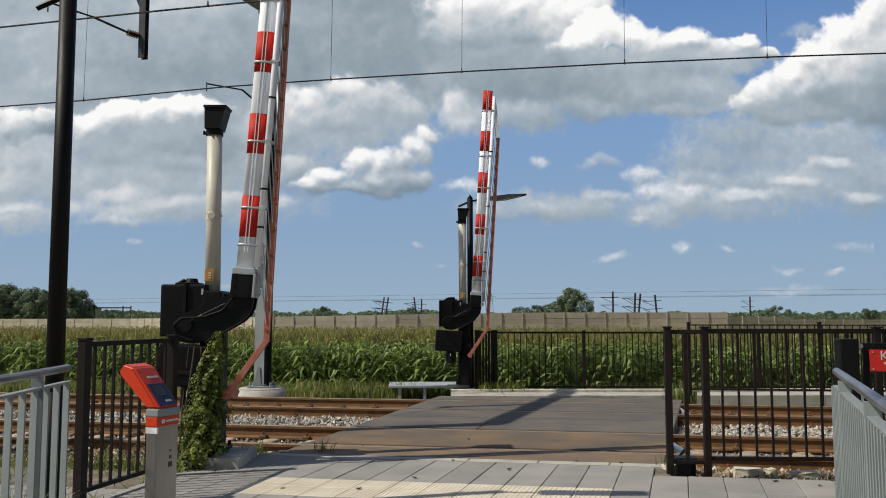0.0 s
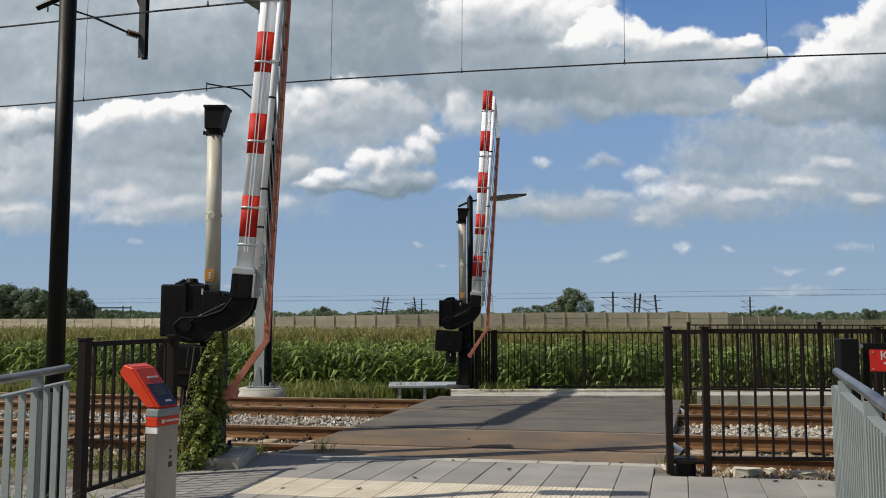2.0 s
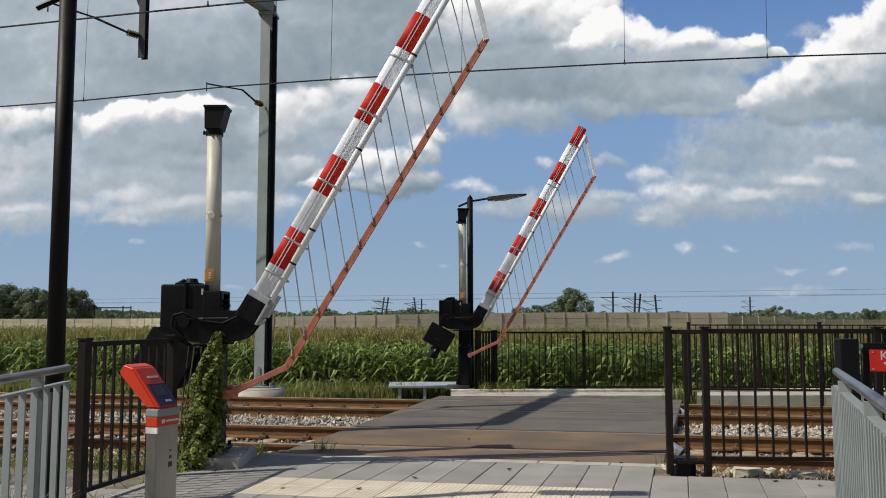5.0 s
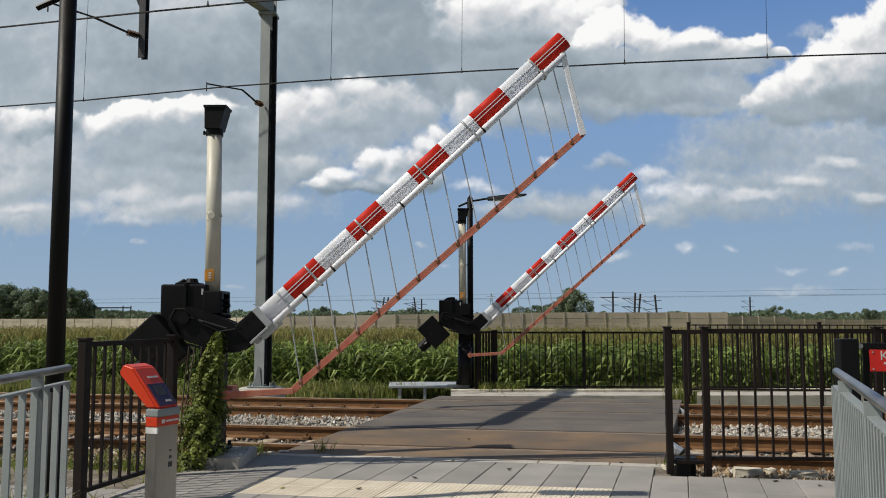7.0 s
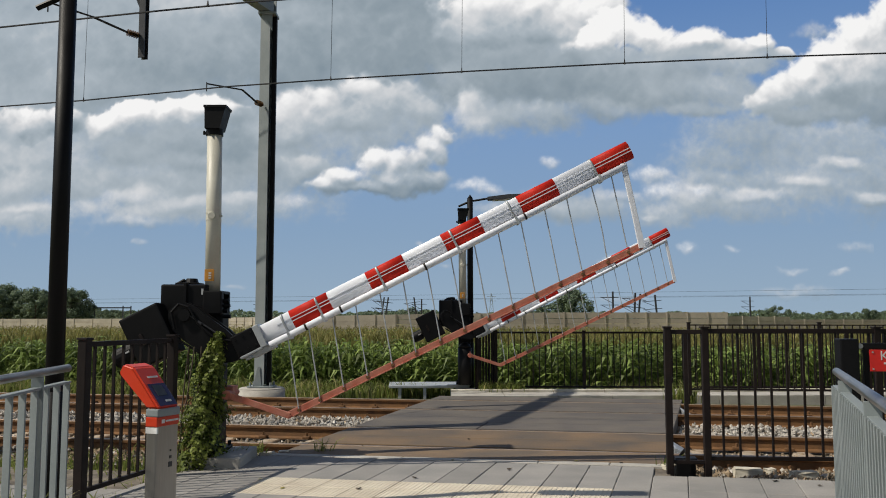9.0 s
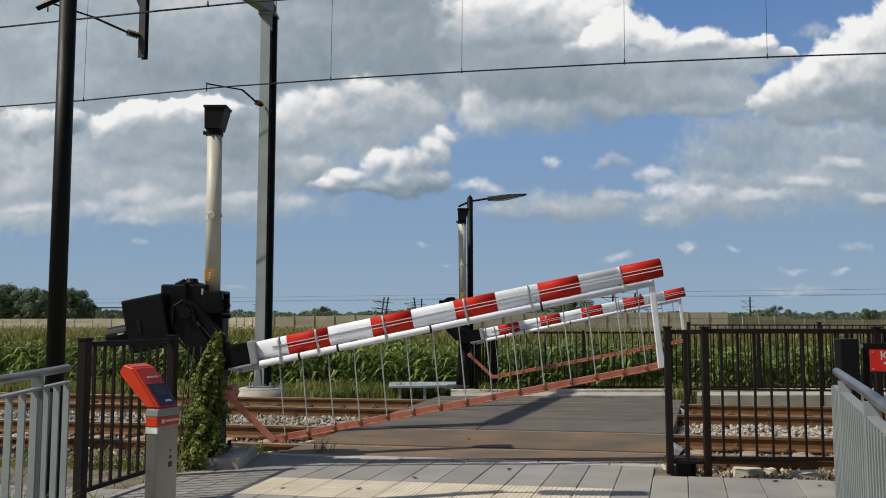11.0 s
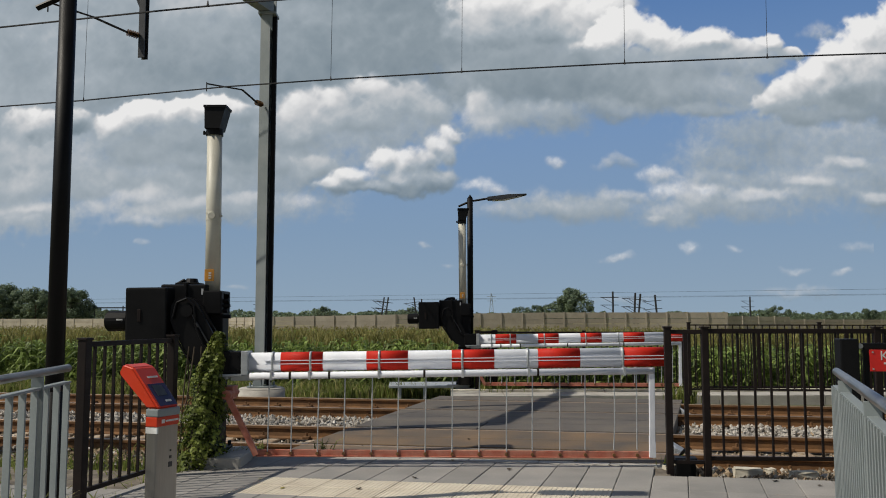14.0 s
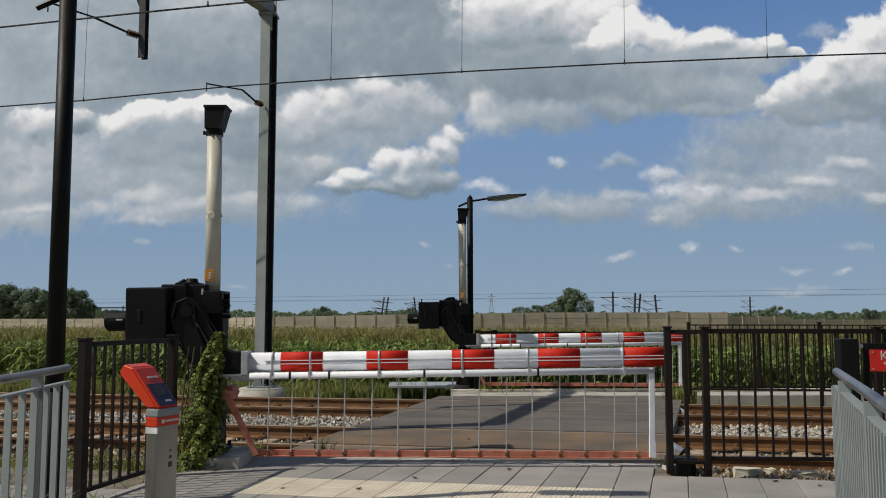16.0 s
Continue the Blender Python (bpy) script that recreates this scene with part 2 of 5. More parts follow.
def make_ballast():
    """Loose crushed stone between and beside the rails, one heap of many small rocks."""
    rnd = np.random.RandomState(4)
    base = np.array([(1, 0, 0), (-1, 0, 0), (0, 1, 0), (0, -1, 0), (0, 0, 1), (0, 0, -1)], float)
    tri = [(0, 2, 4), (2, 1, 4), (1, 3, 4), (3, 0, 4), (2, 0, 5), (1, 2, 5), (3, 1, 5), (0, 3, 5)]
    vs, fs, ms = [], [], []
    for k_ in range(40000):
        x = rnd.uniform(-9, 9)
        c = rnd.uniform(8.3, 15.5) if k_ % 5 else rnd.uniform(8.2, 9.05)
        y = c - SKEW * x
        if left_edge(y) - 0.05 < x < right_edge(y) + 0.05 and c < 15.4:
            continue
        d = min(abs(c - r) for r in RAILS)
        if d < 0.085:
            continue
        between = 10.95 < c < 12.75
        z = (-0.14 if between else -0.2) + rnd.uniform(-0.02, 0.025)
        if c < 9.0:
            z = -0.12 + rnd.uniform(-0.03, 0.03)
        s = rnd.uniform(0.018, 0.042) if between else rnd.uniform(0.014, 0.034)
        q = base * (s * rnd.uniform(0.7, 1.3, 3)) + rnd.normal(0, s * 0.18, (6, 3))
        a = rnd.uniform(0, 6.28)
        ca, sa = math.cos(a), math.sin(a)
        t = rnd.uniform(-0.6, 0.6)
        ct, st = math.cos(t), math.sin(t)
        q = q @ np.array([[ca, sa, 0], [-sa, ca, 0], [0, 0, 1]]) @ np.array([[1, 0, 0], [0, ct, st], [0, -st, ct]])
        k = len(vs)
        vs.extend(q + (x, y, z))
        fs.extend([(k + i, k + j, k + m) for i, j, m in tri])
        ms.extend([0 if rnd.uniform() < (0.94 if between else 0.16) else 1] * 8)
    o = raw("ballast", vs, fs, [M_STONE, M_STONEB], ms)
    tagged(o, "loose crushed stone ballast, grey between the tracks, rust-brown beside the rails", "ballast", kind="stuff")


make_ballast()


# ---- crossing deck of rubber panels ----
def quad_slab(name, corners, z0, z1, material, parent, gap=0.006):
    """A flat slab on four ground corners, shrunk by a joint."""
    bm = B()
    top, bot = [], []
    for i in range(4):
        p, q, r = (Vector(corners[k % 4]) for k in (i, i + 1, i + 3))
        e = (q - p).normalized() + (r - p).normalized()
        o, s = p + e * gap, p + e * (gap + 0.006)
        top.append(bm.verts.new((s.x, s.y, z1)))
        bot.append((bm.verts.new((o.x, o.y, z1 - 0.006)), bm.verts.new((o.x, o.y, z0))))
    bm.faces.new(top)
    for i in range(4):
        j = (i + 1) % 4
        bm.faces.new((bot[i][0], bot[j][0], top[j], top[i]))
        bm.faces.new((bot[i][1], bot[j][1], bot[j][0], bot[i][0]))
    return part(name, bm, material, parent)


def cross_point(c, f):
    """The point on line c of the track a fraction f of the way from the left to the right edge of the crossing."""
    xl = left_edge(c)
    for _ in range(4):
        xl = left_edge(c - SKEW * xl)
    xr = right_edge(c)
    for _ in range(4):
        xr = right_edge(c - SKEW * xr)
    x = xl + (xr - xl) * f
    return (x, c - SKEW * x)


def make_deck():
    deck = thing("crossing_deck", Matrix.Identity(4), "dark rubber level crossing deck in strips, rusty near the rails", "crossing deck", kind="structure")
    rows = [(8.53, 9.13, M_PANELB), (9.31, 9.96, M_PANELB), (9.965, 10.65, M_PANELB), (10.83, 11.5, M_PANEL), (11.505, 12.2, M_PANEL), (12.205, 12.91, M_PANEL),
            (13.09, 13.74, M_PANEL), (13.745, 14.43, M_PANEL), (14.60, 15.25, M_PANEL)]
    for k, (c0, c1, m) in enumerate(rows):
        cuts = [0, 0.40, 1.0] if k == 3 else [0, 1.0]
        for f0, f1 in zip(cuts, cuts[1:]):
            quad_slab("panel", [cross_point(c0, f0), cross_point(c0, f1), cross_point(c1, f1), cross_point(c1, f0)], -0.16, 0.002, m, deck)
    # filler strips in the flangeways beside each rail
    for c in RAILS:
        for d0, d1 in ((-0.068, -0.042), (0.085, 0.098)):
            quad_slab("flange_filler", [cross_point(c + d0, 0), cross_point(c + d0, 1), cross_point(c + d1, 1), cross_point(c + d1, 0)], -0.16, -0.012, M_PANELB, deck, 0.0005)


make_deck()


# ---- footpath: slabs, tactile strip, kerbs ----
def path_point(a, c):
    """a: metres along the track from the path's axis; c: distance across the track."""
    x = a
    for _ in range(5):
        x = a + LANE * ((c - SKEW * x) - 8.4)
    return (x, c - SKEW * x)


def make_paving():
    pav = thing("pavement", Matrix.Identity(4), "grey concrete slab footpath before the crossing", "pavement", kind="structure")
    w = 0.315
    for i in range(-8, 22):
        a0, a1 = -1.949 + i * w, -1.949 + (i + 1) * w
        rows = [(8.36, 7.25)] if -1 <= i <= 12 else [(7.93, 7.25)] if i > 12 else [(8.36, 7.75), (7.75, 7.25)]
        if i < -1:
            rows = []
        rows += [(6.55, 5.95), (5.95, 5.35), (5.35, 4.75), (4.75, 4.15), (4.15, 2.9), (2.9, 1.4), (1.4, -0.1), (-0.1, -1.6)]
        if not 2 <= i <= 11:
            rows.append((7.25, 6.55))
        for c1, c0 in rows:
            if i < -1 and c1 > 7:
                continue
            quad_slab("slab", [path_point(a0, c0), path_point(a1, c0), path_point(a1, c1), path_point(a0, c1)], -0.12, random.uniform(-0.003, 0.002), M_SLAB, pav, 0.0022)
    # sub-base in the joints
    bm = B()
    q = [path_point(-4.4, -1.6), path_point(5.0, -1.6), path_point(5.0, 7.93), path_point(2.3, 7.95), path_point(2.3, 8.38), path_point(-2.0, 8.38), path_point(-2.0, 7.4), path_point(-4.4, 7.4)]
    bm.faces.new([bm.verts.new((x, y, -0.02)) for x, y in q])
    part("joint_sand", bm, M_BED, pav)
    tac = thing("tactile_strip", Matrix.Identity(4), "cream ribbed tactile paving strip across the footpath", "tactile paving", kind="structure")
    for i in range(2, 12):
        a0, a1 = -1.949 + i * w, -1.949 + (i + 1) * w
        for c0, c1 in ((6.55, 6.9), (6.9, 7.25)):
            quad_slab("tile", [path_point(a0, c0), path_point(a1, c0), path_point(a1, c1), path_point(a0, c1)], -0.1, 0.0, M_TACT, tac, 0.002)
            bm = B()
            for k in range(7):
                r0 = a0 + 0.016 + k * 0.0415
                quad = [path_point(r0, c0 + 0.012), path_point(r0 + 0.02, c0 + 0.012), path_point(r0 + 0.02, c1 - 0.012), path_point(r0, c1 - 0.012)]
                lo = [bm.verts.new((x, y, -0.001)) for x, y in quad]
                hi = [bm.verts.new((x + (0.004 if j in (0, 3) else -0.004), y, 0.0025)) for j, (x, y) in enumerate(quad)]
                bm.faces.new(hi)
                for j in range(4):
                    bm.faces.new((lo[j], lo[(j + 1) % 4], hi[(j + 1) % 4], hi[j]))
            part("tile_ribbing", bm, M_TACT, tac)
    near = thing("kerb_near", Matrix.Identity(4), "pale concrete edging between footpath and crossing deck", "kerb", kind="structure")
    for i in range(6):
        a0, a1 = -1.9 + i * 0.72, -1.9 + (i + 1) * 0.72
        quad_slab("kerbstone", [path_point(a0, 8.37), path_point(a1, 8.37), path_point(a1, 8.52), path_point(a0, 8.52)], -0.2, 0.004, M_CONC, near, 0.003)
    far = thing("kerb_far", Matrix.Identity(4), "pale concrete kerb and slabs at the far side of the tracks", "kerb", kind="structure")
    for i in range(14):
        x0 = 0.15 + i * 1.0
        y = lambda x: 15.35 + 0.02 * x
        quad_slab("slab", [(x0, y(x0)), (x0 + 1, y(x0 + 1)), (x0 + 1, y(x0 + 1) + 0.7), (x0, y(x0) + 0.7)], -0.25, -0.005, M_CONC, far, 0.006)
        quad_slab("kerbstone", [(x0, y(x0) + 0.72), (x0 + 1, y(x0 + 1) + 0.72), (x0 + 1, y(x0 + 1) + 0.86), (x0, y(x0) + 0.86)], -0.2, 0.045, M_KERB, far, 0.006)


make_paving()


# ================= the barriers =================
PIVOT = Vector((-0.133, 0, 1.421))
ARM_Y = -0.15
HANG_Q = Vector((0.205, 0, 0.685))
LINK, BAR, ROD = 0.623, 3.815, 0.805
ROD_TOP = Vector((4.438, 0, -0.565))


DROPS = [0.733, 0.958, 1.213, 1.467, 1.732, 1.986, 2.251, 2.51, 2.77, 3.034, 3.283, 3.548, 3.793, 4.067, 4.292]


def linkage(theta, psi):
    """Where the skirt's joints lie when the arm stands at theta degrees and the end rod swings out by psi degrees."""
    c, s = math.cos(radians(theta)), math.sin(radians(theta))

    def arm(p):
        return Vector((PIVOT.x + p.x * c - p.z * s, 0, PIVOT.z + p.x * s + p.z * c))
    a = arm(ROD_TOP)
    b = a + ROD * Vector((math.sin(radians(psi)), 0, -math.cos(radians(psi))))
    d = b - HANG_Q
    L = min(d.length, LINK + BAR - 0.002)
    k = (LINK ** 2 - BAR ** 2 + L ** 2) / (2 * L)
    h = math.sqrt(max(0.0, LINK ** 2 - k ** 2))
    e = d.normalized()
    cc = HANG_Q + e * k + Vector((e.z, 0, -e.x)) * h
    drops = []
    bar_dir = (b - cc).normalized()
    for x in DROPS:
        top = arm(Vector((x, 0, -0.565)))
        bot = b - bar_dir * (ROD_TOP.x - x)
        drops.append((top, bot))
    return a, b, cc, drops


def turn_y(p, direction, y):
    """A pose at p whose x axis points along the given direction of the upright plane."""
    return Matrix.Translation((p.x, y, p.z)) @ Matrix.Rotation(-math.atan2(direction.z, direction.x), 4, "Y")


def make_barrier(at, label, foot=0.10, set_off=0.0):
    t = thing("level_crossing_barrier", at, label, "barrier", "barriers of the crossing")
    parts = {}
    # concrete foot, post, front cover
    part("base_block", box(B(), -0.2, 0.36, -0.32, 0.42, -0.25, foot, 0.02), M_CONC, t, "cracked pale concrete base block")
    bm = box(B(), -0.17, 0.065, 0.06, 0.30, 0.1, 1.69, 0.02)
    box(bm, -0.22, 0.12, 0.0, 0.36, 0.1, 0.13, 0.008)
    for x in (-0.19, 0.09):
        for y in (0.03, 0.33):
            cyl(bm, (x, y, 0.13), (x, y, 0.17), 0.018, seg=6)
    part("post", bm, M_BLACK, t)
    bm = cyl(B(), (-0.05, -0.02, 0.1), (-0.05, -0.02, 0.82), 0.135, seg=24)
    cyl(bm, (-0.05, -0.02, 0.82), (-0.05, -0.02, 0.90), 0.135, 0.09, seg=24)
    cyl(bm, (-0.05, -0.02, 0.90), (-0.05, -0.02, 0.93), 0.09, 0.03, seg=24)
    part("domed_cover", bm, M_BLACK, t, "glossy black domed cover", True)
    # signal column and its head
    bm = cyl(B(), (-0.077, 0.18, 1.6), (-0.095, 0.18, 3.36), 0.077, seg=24)
    part("column", bm, M_CREAM, t, "cream painted round column", True)
    bm = cyl(B(), (-0.086, 0.18, 2.43), (-0.086, 0.18, 2.445), 0.080, seg=24)
    cyl(bm, (-0.086, 0.18, 2.50), (-0.086, 0.18, 2.512), 0.080, seg=24)
    cyl(bm, (-0.086, 0.11, 2.475), (-0.086, 0.095, 2.475), 0.045, 0.035, seg=16)
    cyl(bm, (-0.01, 0.15, 2.475), (0.01, 0.15, 2.475), 0.012, seg=8)
    part("column_ring", bm, M_CREAM, t)
    bm = B()
    box(bm, -0.142, -0.045, 0.095, 0.103, 1.80, 1.92, 0.002)
    part("sticker", bm, M_YELLOW, t, "orange warning sticker")
    bm = B()
    for k in range(3):
        box(bm, -0.10, -0.072, 0.0925, 0.096, 1.825 + k * 0.025, 1.84 + k * 0.025)
    part("sticker_print", bm, M_LABEL, t)
    bm = cyl(B(), (-0.095, 0.18, 3.32), (-0.095, 0.18, 3.39), 0.088, seg=20)
    prism(bm, [(-0.172, 3.38), (-0.018, 3.38), (0.042, 3.61), (-0.178, 3.61)], 0.07, 0.29)
    prism(bm, [(-0.186, 3.60), (0.046, 3.60), (0.050, 3.622), (-0.186, 3.622)], 0.06, 0.30)
    box(bm, -0.21, -0.15, 0.15, 0.20, 3.335, 3.36, 0.004)
    cyl(bm, (-0.20, 0.16, 3.33), (-0.20, 0.16, 3.37), 0.012, seg=8)
    part("sounder_head", bm, M_BLACK, t, "black flared bell housing")
    # gear housing behind the arm's neck
    bm = box(B(), -0.56, -0.095, 0.02, 0.42, 1.24, 1.765, 0.02)
    part("gear_housing", bm, M_BLACK, t)
    bm = box(B(), -0.32, -0.29, 0.0, 0.44, 1.22, 1.785, 0.006)
    part("housing_strap", bm, M_BLACK, t)
    bm = box(B(), -0.44, -0.20, 0.1, 0.3, 1.76, 1.785, 0.006)
    cyl(bm, (-0.30, 0.2, 1.78), (-0.30, 0.2, 1.83), 0.075, 0.055, seg=12)
    cyl(bm, (-0.45, 0.15, 1.765), (-0.36, 0.15, 1.815), 0.015, seg=8)
    cyl(bm, (-0.39, 0.25, 1.765), (-0.39, 0.25, 1.82), 0.02, seg=8)
    part("top_fitting", bm, M_BLACK, t)
    bm = box(B(), -0.13, 0.065, 0.0, 0.34, 1.46, 1.70, 0.015)
    for k, (x, z) in enumerate(((0.09, 1.60), (0.10, 1.55), (0.075, 1.50), (0.11, 1.44))):
        cyl(bm, (0.04, 0.08, z), (x + 0.03, 0.08, z), 0.02, seg=8)
    part("post_clamp", bm, M_BLACK, t)
    bm = box(B(), -0.145, -0.125, 0.012, 0.02, 1.66, 1.72)
    part("latch", bm, M_ALU, t)
    # bracket of the skirt's link
    bm = cyl(B(), (0.205, ARM_Y - 0.12, 0.685), (0.205, 0.1, 0.685), 0.035, seg=12)
    box(bm, 0.05, 0.23, ARM_Y + 0.03, 0.08, 0.63, 0.755, 0.01)
    part("link_bracket", bm, M_FADED, t, "rusty red hinge bracket")

    for o in t.children:
        if not o.name.startswith("link_bracket"):
            o.matrix_basis = Matrix.Translation((set_off, 0, 0))
    # ---- the arm: neck, counterweight, tube, bands (about the pivot) ----
    prof = [(-0.16, 0.05), (-0.17, -0.08), (-0.13, -0.19), (-0.055, -0.33), (0.015, -0.44), (0.075, -0.53), (0.14, -0.59), (0.21, -0.62), (0.30, -0.63), (0.45, -0.63), (0.45, -0.40),
            (0.33, -0.39), (0.30, -0.31), (0.24, -0.20), (0.17, -0.07), (0.11, 0.05), (0.05, 0.11), (-0.03, 0.14), (-0.12, 0.11)]
    bm = prism(B(), prof, ARM_Y - 0.07, ARM_Y - 0.03)
    prism(bm, prof, ARM_Y + 0.07, ARM_Y + 0.11)
    prism(bm, [(0.0, -0.3), (0.10, -0.50), (0.2, -0.58), (0.31, -0.59), (0.31, -0.43), (0.22, -0.30), (0.12, -0.12)], ARM_Y - 0.04, ARM_Y + 0.08)
    cyl(bm, (0, ARM_Y - 0.10, 0), (0, 0.1, 0), 0.06, seg=16)
    arm = part("arm_neck", bm, M_BLACK, t, "black curved cast neck")
    arm.matrix_basis = Matrix.Translation(PIVOT)
    sweep_pts = [Vector((x, ARM_Y - 0.09, z)) for x, z in ((-0.14, -0.08), (-0.10, 0.08), (0.0, 0.12), (0.07, 0.05), (0.09, -0.15), (0.17, -0.34), (0.3, -0.43))]
    part("cable", sweep(B(), sweep_pts, 0.012), M_BLACK, arm)
    bm = box(B(), -0.59, -0.185, ARM_Y - 0.12, ARM_Y + 0.13, -0.29, 0.233, 0.018)
    part("counterweight", bm, M_BLACK, arm)
    bm = B()
    box(bm, -0.47, -0.435, ARM_Y - 0.128, ARM_Y - 0.118, -0.10, 0.02, 0.004)
    part("slot", bm, M_FENCE, arm)
    bm = cyl(B(), (-0.81, ARM_Y, -0.09), (-0.58, ARM_Y, -0.09), 0.10, seg=20)
    bmesh.ops.bevel(bm, geom=[e for e in bm.edges if abs(e.verts[0].co.x - e.verts[1].co.x) < 1e-4], offset=0.02, segments=2, affect="EDGES")
    part("counterweight_drum", bm, M_BLACK, arm)
    bm = box(B(), -0.68, -0.62, ARM_Y - 0.104, ARM_Y - 0.099, -0.085, -0.07)
    part("drum_plate", bm, M_LABEL, arm)
    bm = box(B(), 0.30, 0.535, ARM_Y - 0.10, ARM_Y + 0.10, -0.615, -0.40, 0.012)
    for x in (0.34, 0.42, 0.50):
        for z in (-0.575, -0.44):
            cyl(bm, (x, ARM_Y - 0.108, z), (x, ARM_Y - 0.095, z), 0.012, seg=6)
    part("socket", bm, M_BLACK, arm)
    bm = box(B(), 0.315, 0.545, ARM_Y - 0.115, ARM_Y + 0.115, -0.64, -0.617, 0.005)
    box(bm, 0.34, 0.40, ARM_Y - 0.05, ARM_Y + 0.05, -0.67, -0.635, 0.006)
    part("sole_plate", bm, M_GALV, arm, "galvanised sole plate")
    # stay rod and strut along the neck
    bm = cyl(B(), (0.03, ARM_Y - 0.085, 0.0), (0.24, ARM_Y - 0.085, -0.36), 0.008, seg=6)
    cyl(bm, (0.095, ARM_Y - 0.09, -0.12), (0.115, ARM_Y - 0.09, -0.155), 0.014, seg=8)
    part("stay_rod", bm, M_DARK, arm)
    bm = cyl(B(), (-0.15, ARM_Y - 0.08, -0.20), (0.06, ARM_Y - 0.08, -0.53), 0.012, seg=6)
    part("edge_tube", bm, M_BLACK, arm)
    bm = box(B(), 0.535, 0.60, ARM_Y - 0.105, ARM_Y + 0.105, -0.63, -0.40, 0.008)
    box(bm, 0.42, 0.66, ARM_Y - 0.05, ARM_Y + 0.05, -0.685, -0.625, 0.008)
    part("flange", bm, M_GALV, arm, "galvanised flange")
    # tube with two raised ribs on each face
    HH, DD = 0.0925, 0.062
    ring = []
    for k in range(28):
        a = 2 * math.pi * k / 28
        ring.append((DD * math.copysign(abs(math.cos(a)) ** 0.8, math.cos(a)), HH * math.copysign(abs(math.sin(a)) ** 0.8, math.sin(a))))

    def tube(x0, x1, grow):
        bm = B()
        a = [bm.verts.new((x0, ARM_Y + y + math.copysign(grow, y), -0.51 + z + math.copysign(grow, z))) for y, z in ring]
        b = [bm.verts.new((x1, ARM_Y + y + math.copysign(grow, y), -0.51 + z + math.copysign(grow, z))) for y, z in ring]
        for i in range(28):
            j = (i + 1) % 28
            f = bm.faces.new((a[i], a[j], b[j], b[i]))
            f.smooth = True
        bm.faces.new(a[::-1])
        bm.faces.new(b)
        return bm
    part("tube", tube(0.597, 4.655, 0), M_WHITE, arm, "white arm tube")
    for x0, x1 in ((0.91, 1.32), (1.746, 2.151), (2.578, 2.993), (3.42, 3.83), (4.24, 4.66)):
        part("red_band", tube(x0, x1, 0.002), M_RED, arm, "red reflective band")
    for z in (-0.018, 0.014):
        for s in (-1, 1):
            bm = B()
            y = ARM_Y + s * (DD + 0.001)
            box(bm, 0.76, 4.662, y - 0.005, y + 0.005, -0.51 + z - 0.004, -0.51 + z + 0.004)
            part("rib", bm, M_WHITE, arm)
    for x in (0.83, 1.2, 1.87, 2.68, 3.32, 4.245):
        bm = tube(x - 0.011, x + 0.011, 0.007)
        box(bm, x - 0.011, x + 0.011, ARM_Y - 0.122, ARM_Y + 0.02, -0.68, -0.598)
        part("clamp", bm, M_GALV, arm)
    bm = cyl(B(), (0.62, ARM_Y - 0.085, -0.64), (4.535, ARM_Y - 0.085, -0.64), 0.033, seg=14)
    part("lower_tube", bm, M_WHITE, arm, "white lower tube", True)
    for x in (1.0, 1.38, 2.3, 3.4):
        part("tube_joint", cyl(B(), (x, ARM_Y - 0.085, -0.64), (x + 0.02, ARM_Y - 0.085, -0.64), 0.036, seg=12), M_FENCE, arm)
    for o in (arm, *arm.children):
        o.data.transform(Matrix.Translation((-0.075, 0, 0.075)))
    parts["arm_neck"] = arm
    # ---- the skirt ----
    bm = cyl(B(), (0, 0, 0.03), (0, 0, -0.02), 0.03, seg=10)
    box(bm, -0.028, 0.028, -0.015, 0.015, -0.70, 0.02, 0.006)
    prism(bm, [(-0.028, -0.62), (0.028, -0.68), (0.028, -ROD - 0.02), (-0.03, -ROD - 0.02)], -0.02, 0.02)
    parts["end_rod"] = part("end_rod", bm, M_WHITE, t, "white end rod")
    bm = box(B(), 0, BAR, -0.012, 0.012, -0.033, 0.033, 0.006)
    box(bm, 0, BAR, -0.03, 0.012, -0.033, -0.022, 0.003)
    parts["skirt_bar"] = part("skirt_bar", bm, M_FADED, t, "faded red bottom bar")
    for x in DROPS:
        part("bolt", cyl(B(), (BAR - ROD_TOP.x + x, -0.035, 0), (BAR - ROD_TOP.x + x, 0.02, 0), 0.016, seg=8), M_RUST, parts["skirt_bar"])
    bm = box(B(), -0.03, LINK + 0.02, -0.014, 0.014, -0.030, 0.030, 0.006)
    cyl(bm, (0, -0.03, 0), (0, 0.03, 0), 0.045, seg=12)
    parts["link"] = part("link", bm, M_FADED, t, "faded red link")
    for i, x in enumerate(DROPS):
        bend = 0.012 if i == 13 else 0.0
        pts = [(0, 0, 0), (0.25, 0, bend), (0.51, 0, bend), (0.752, 0, 0)]
        bm = sweep(B(), pts, 0.0062, 6)
        cyl(bm, (-0.02, -0.02, 0), (-0.02, 0.02, 0), 0.018, seg=8)
        parts["drop%d" % i] = part("dropper", bm, M_GALV, t)
    return parts


NEAR = make_barrier(pose(-2.29, 8.25, 0), "red and white barrier arm on an ivy-grown black post, closing")
FAR = make_barrier(pose(0.32, 16.35, 0.02), "red and white barrier arm on a plain black post, closing", 0.0, 0.16)

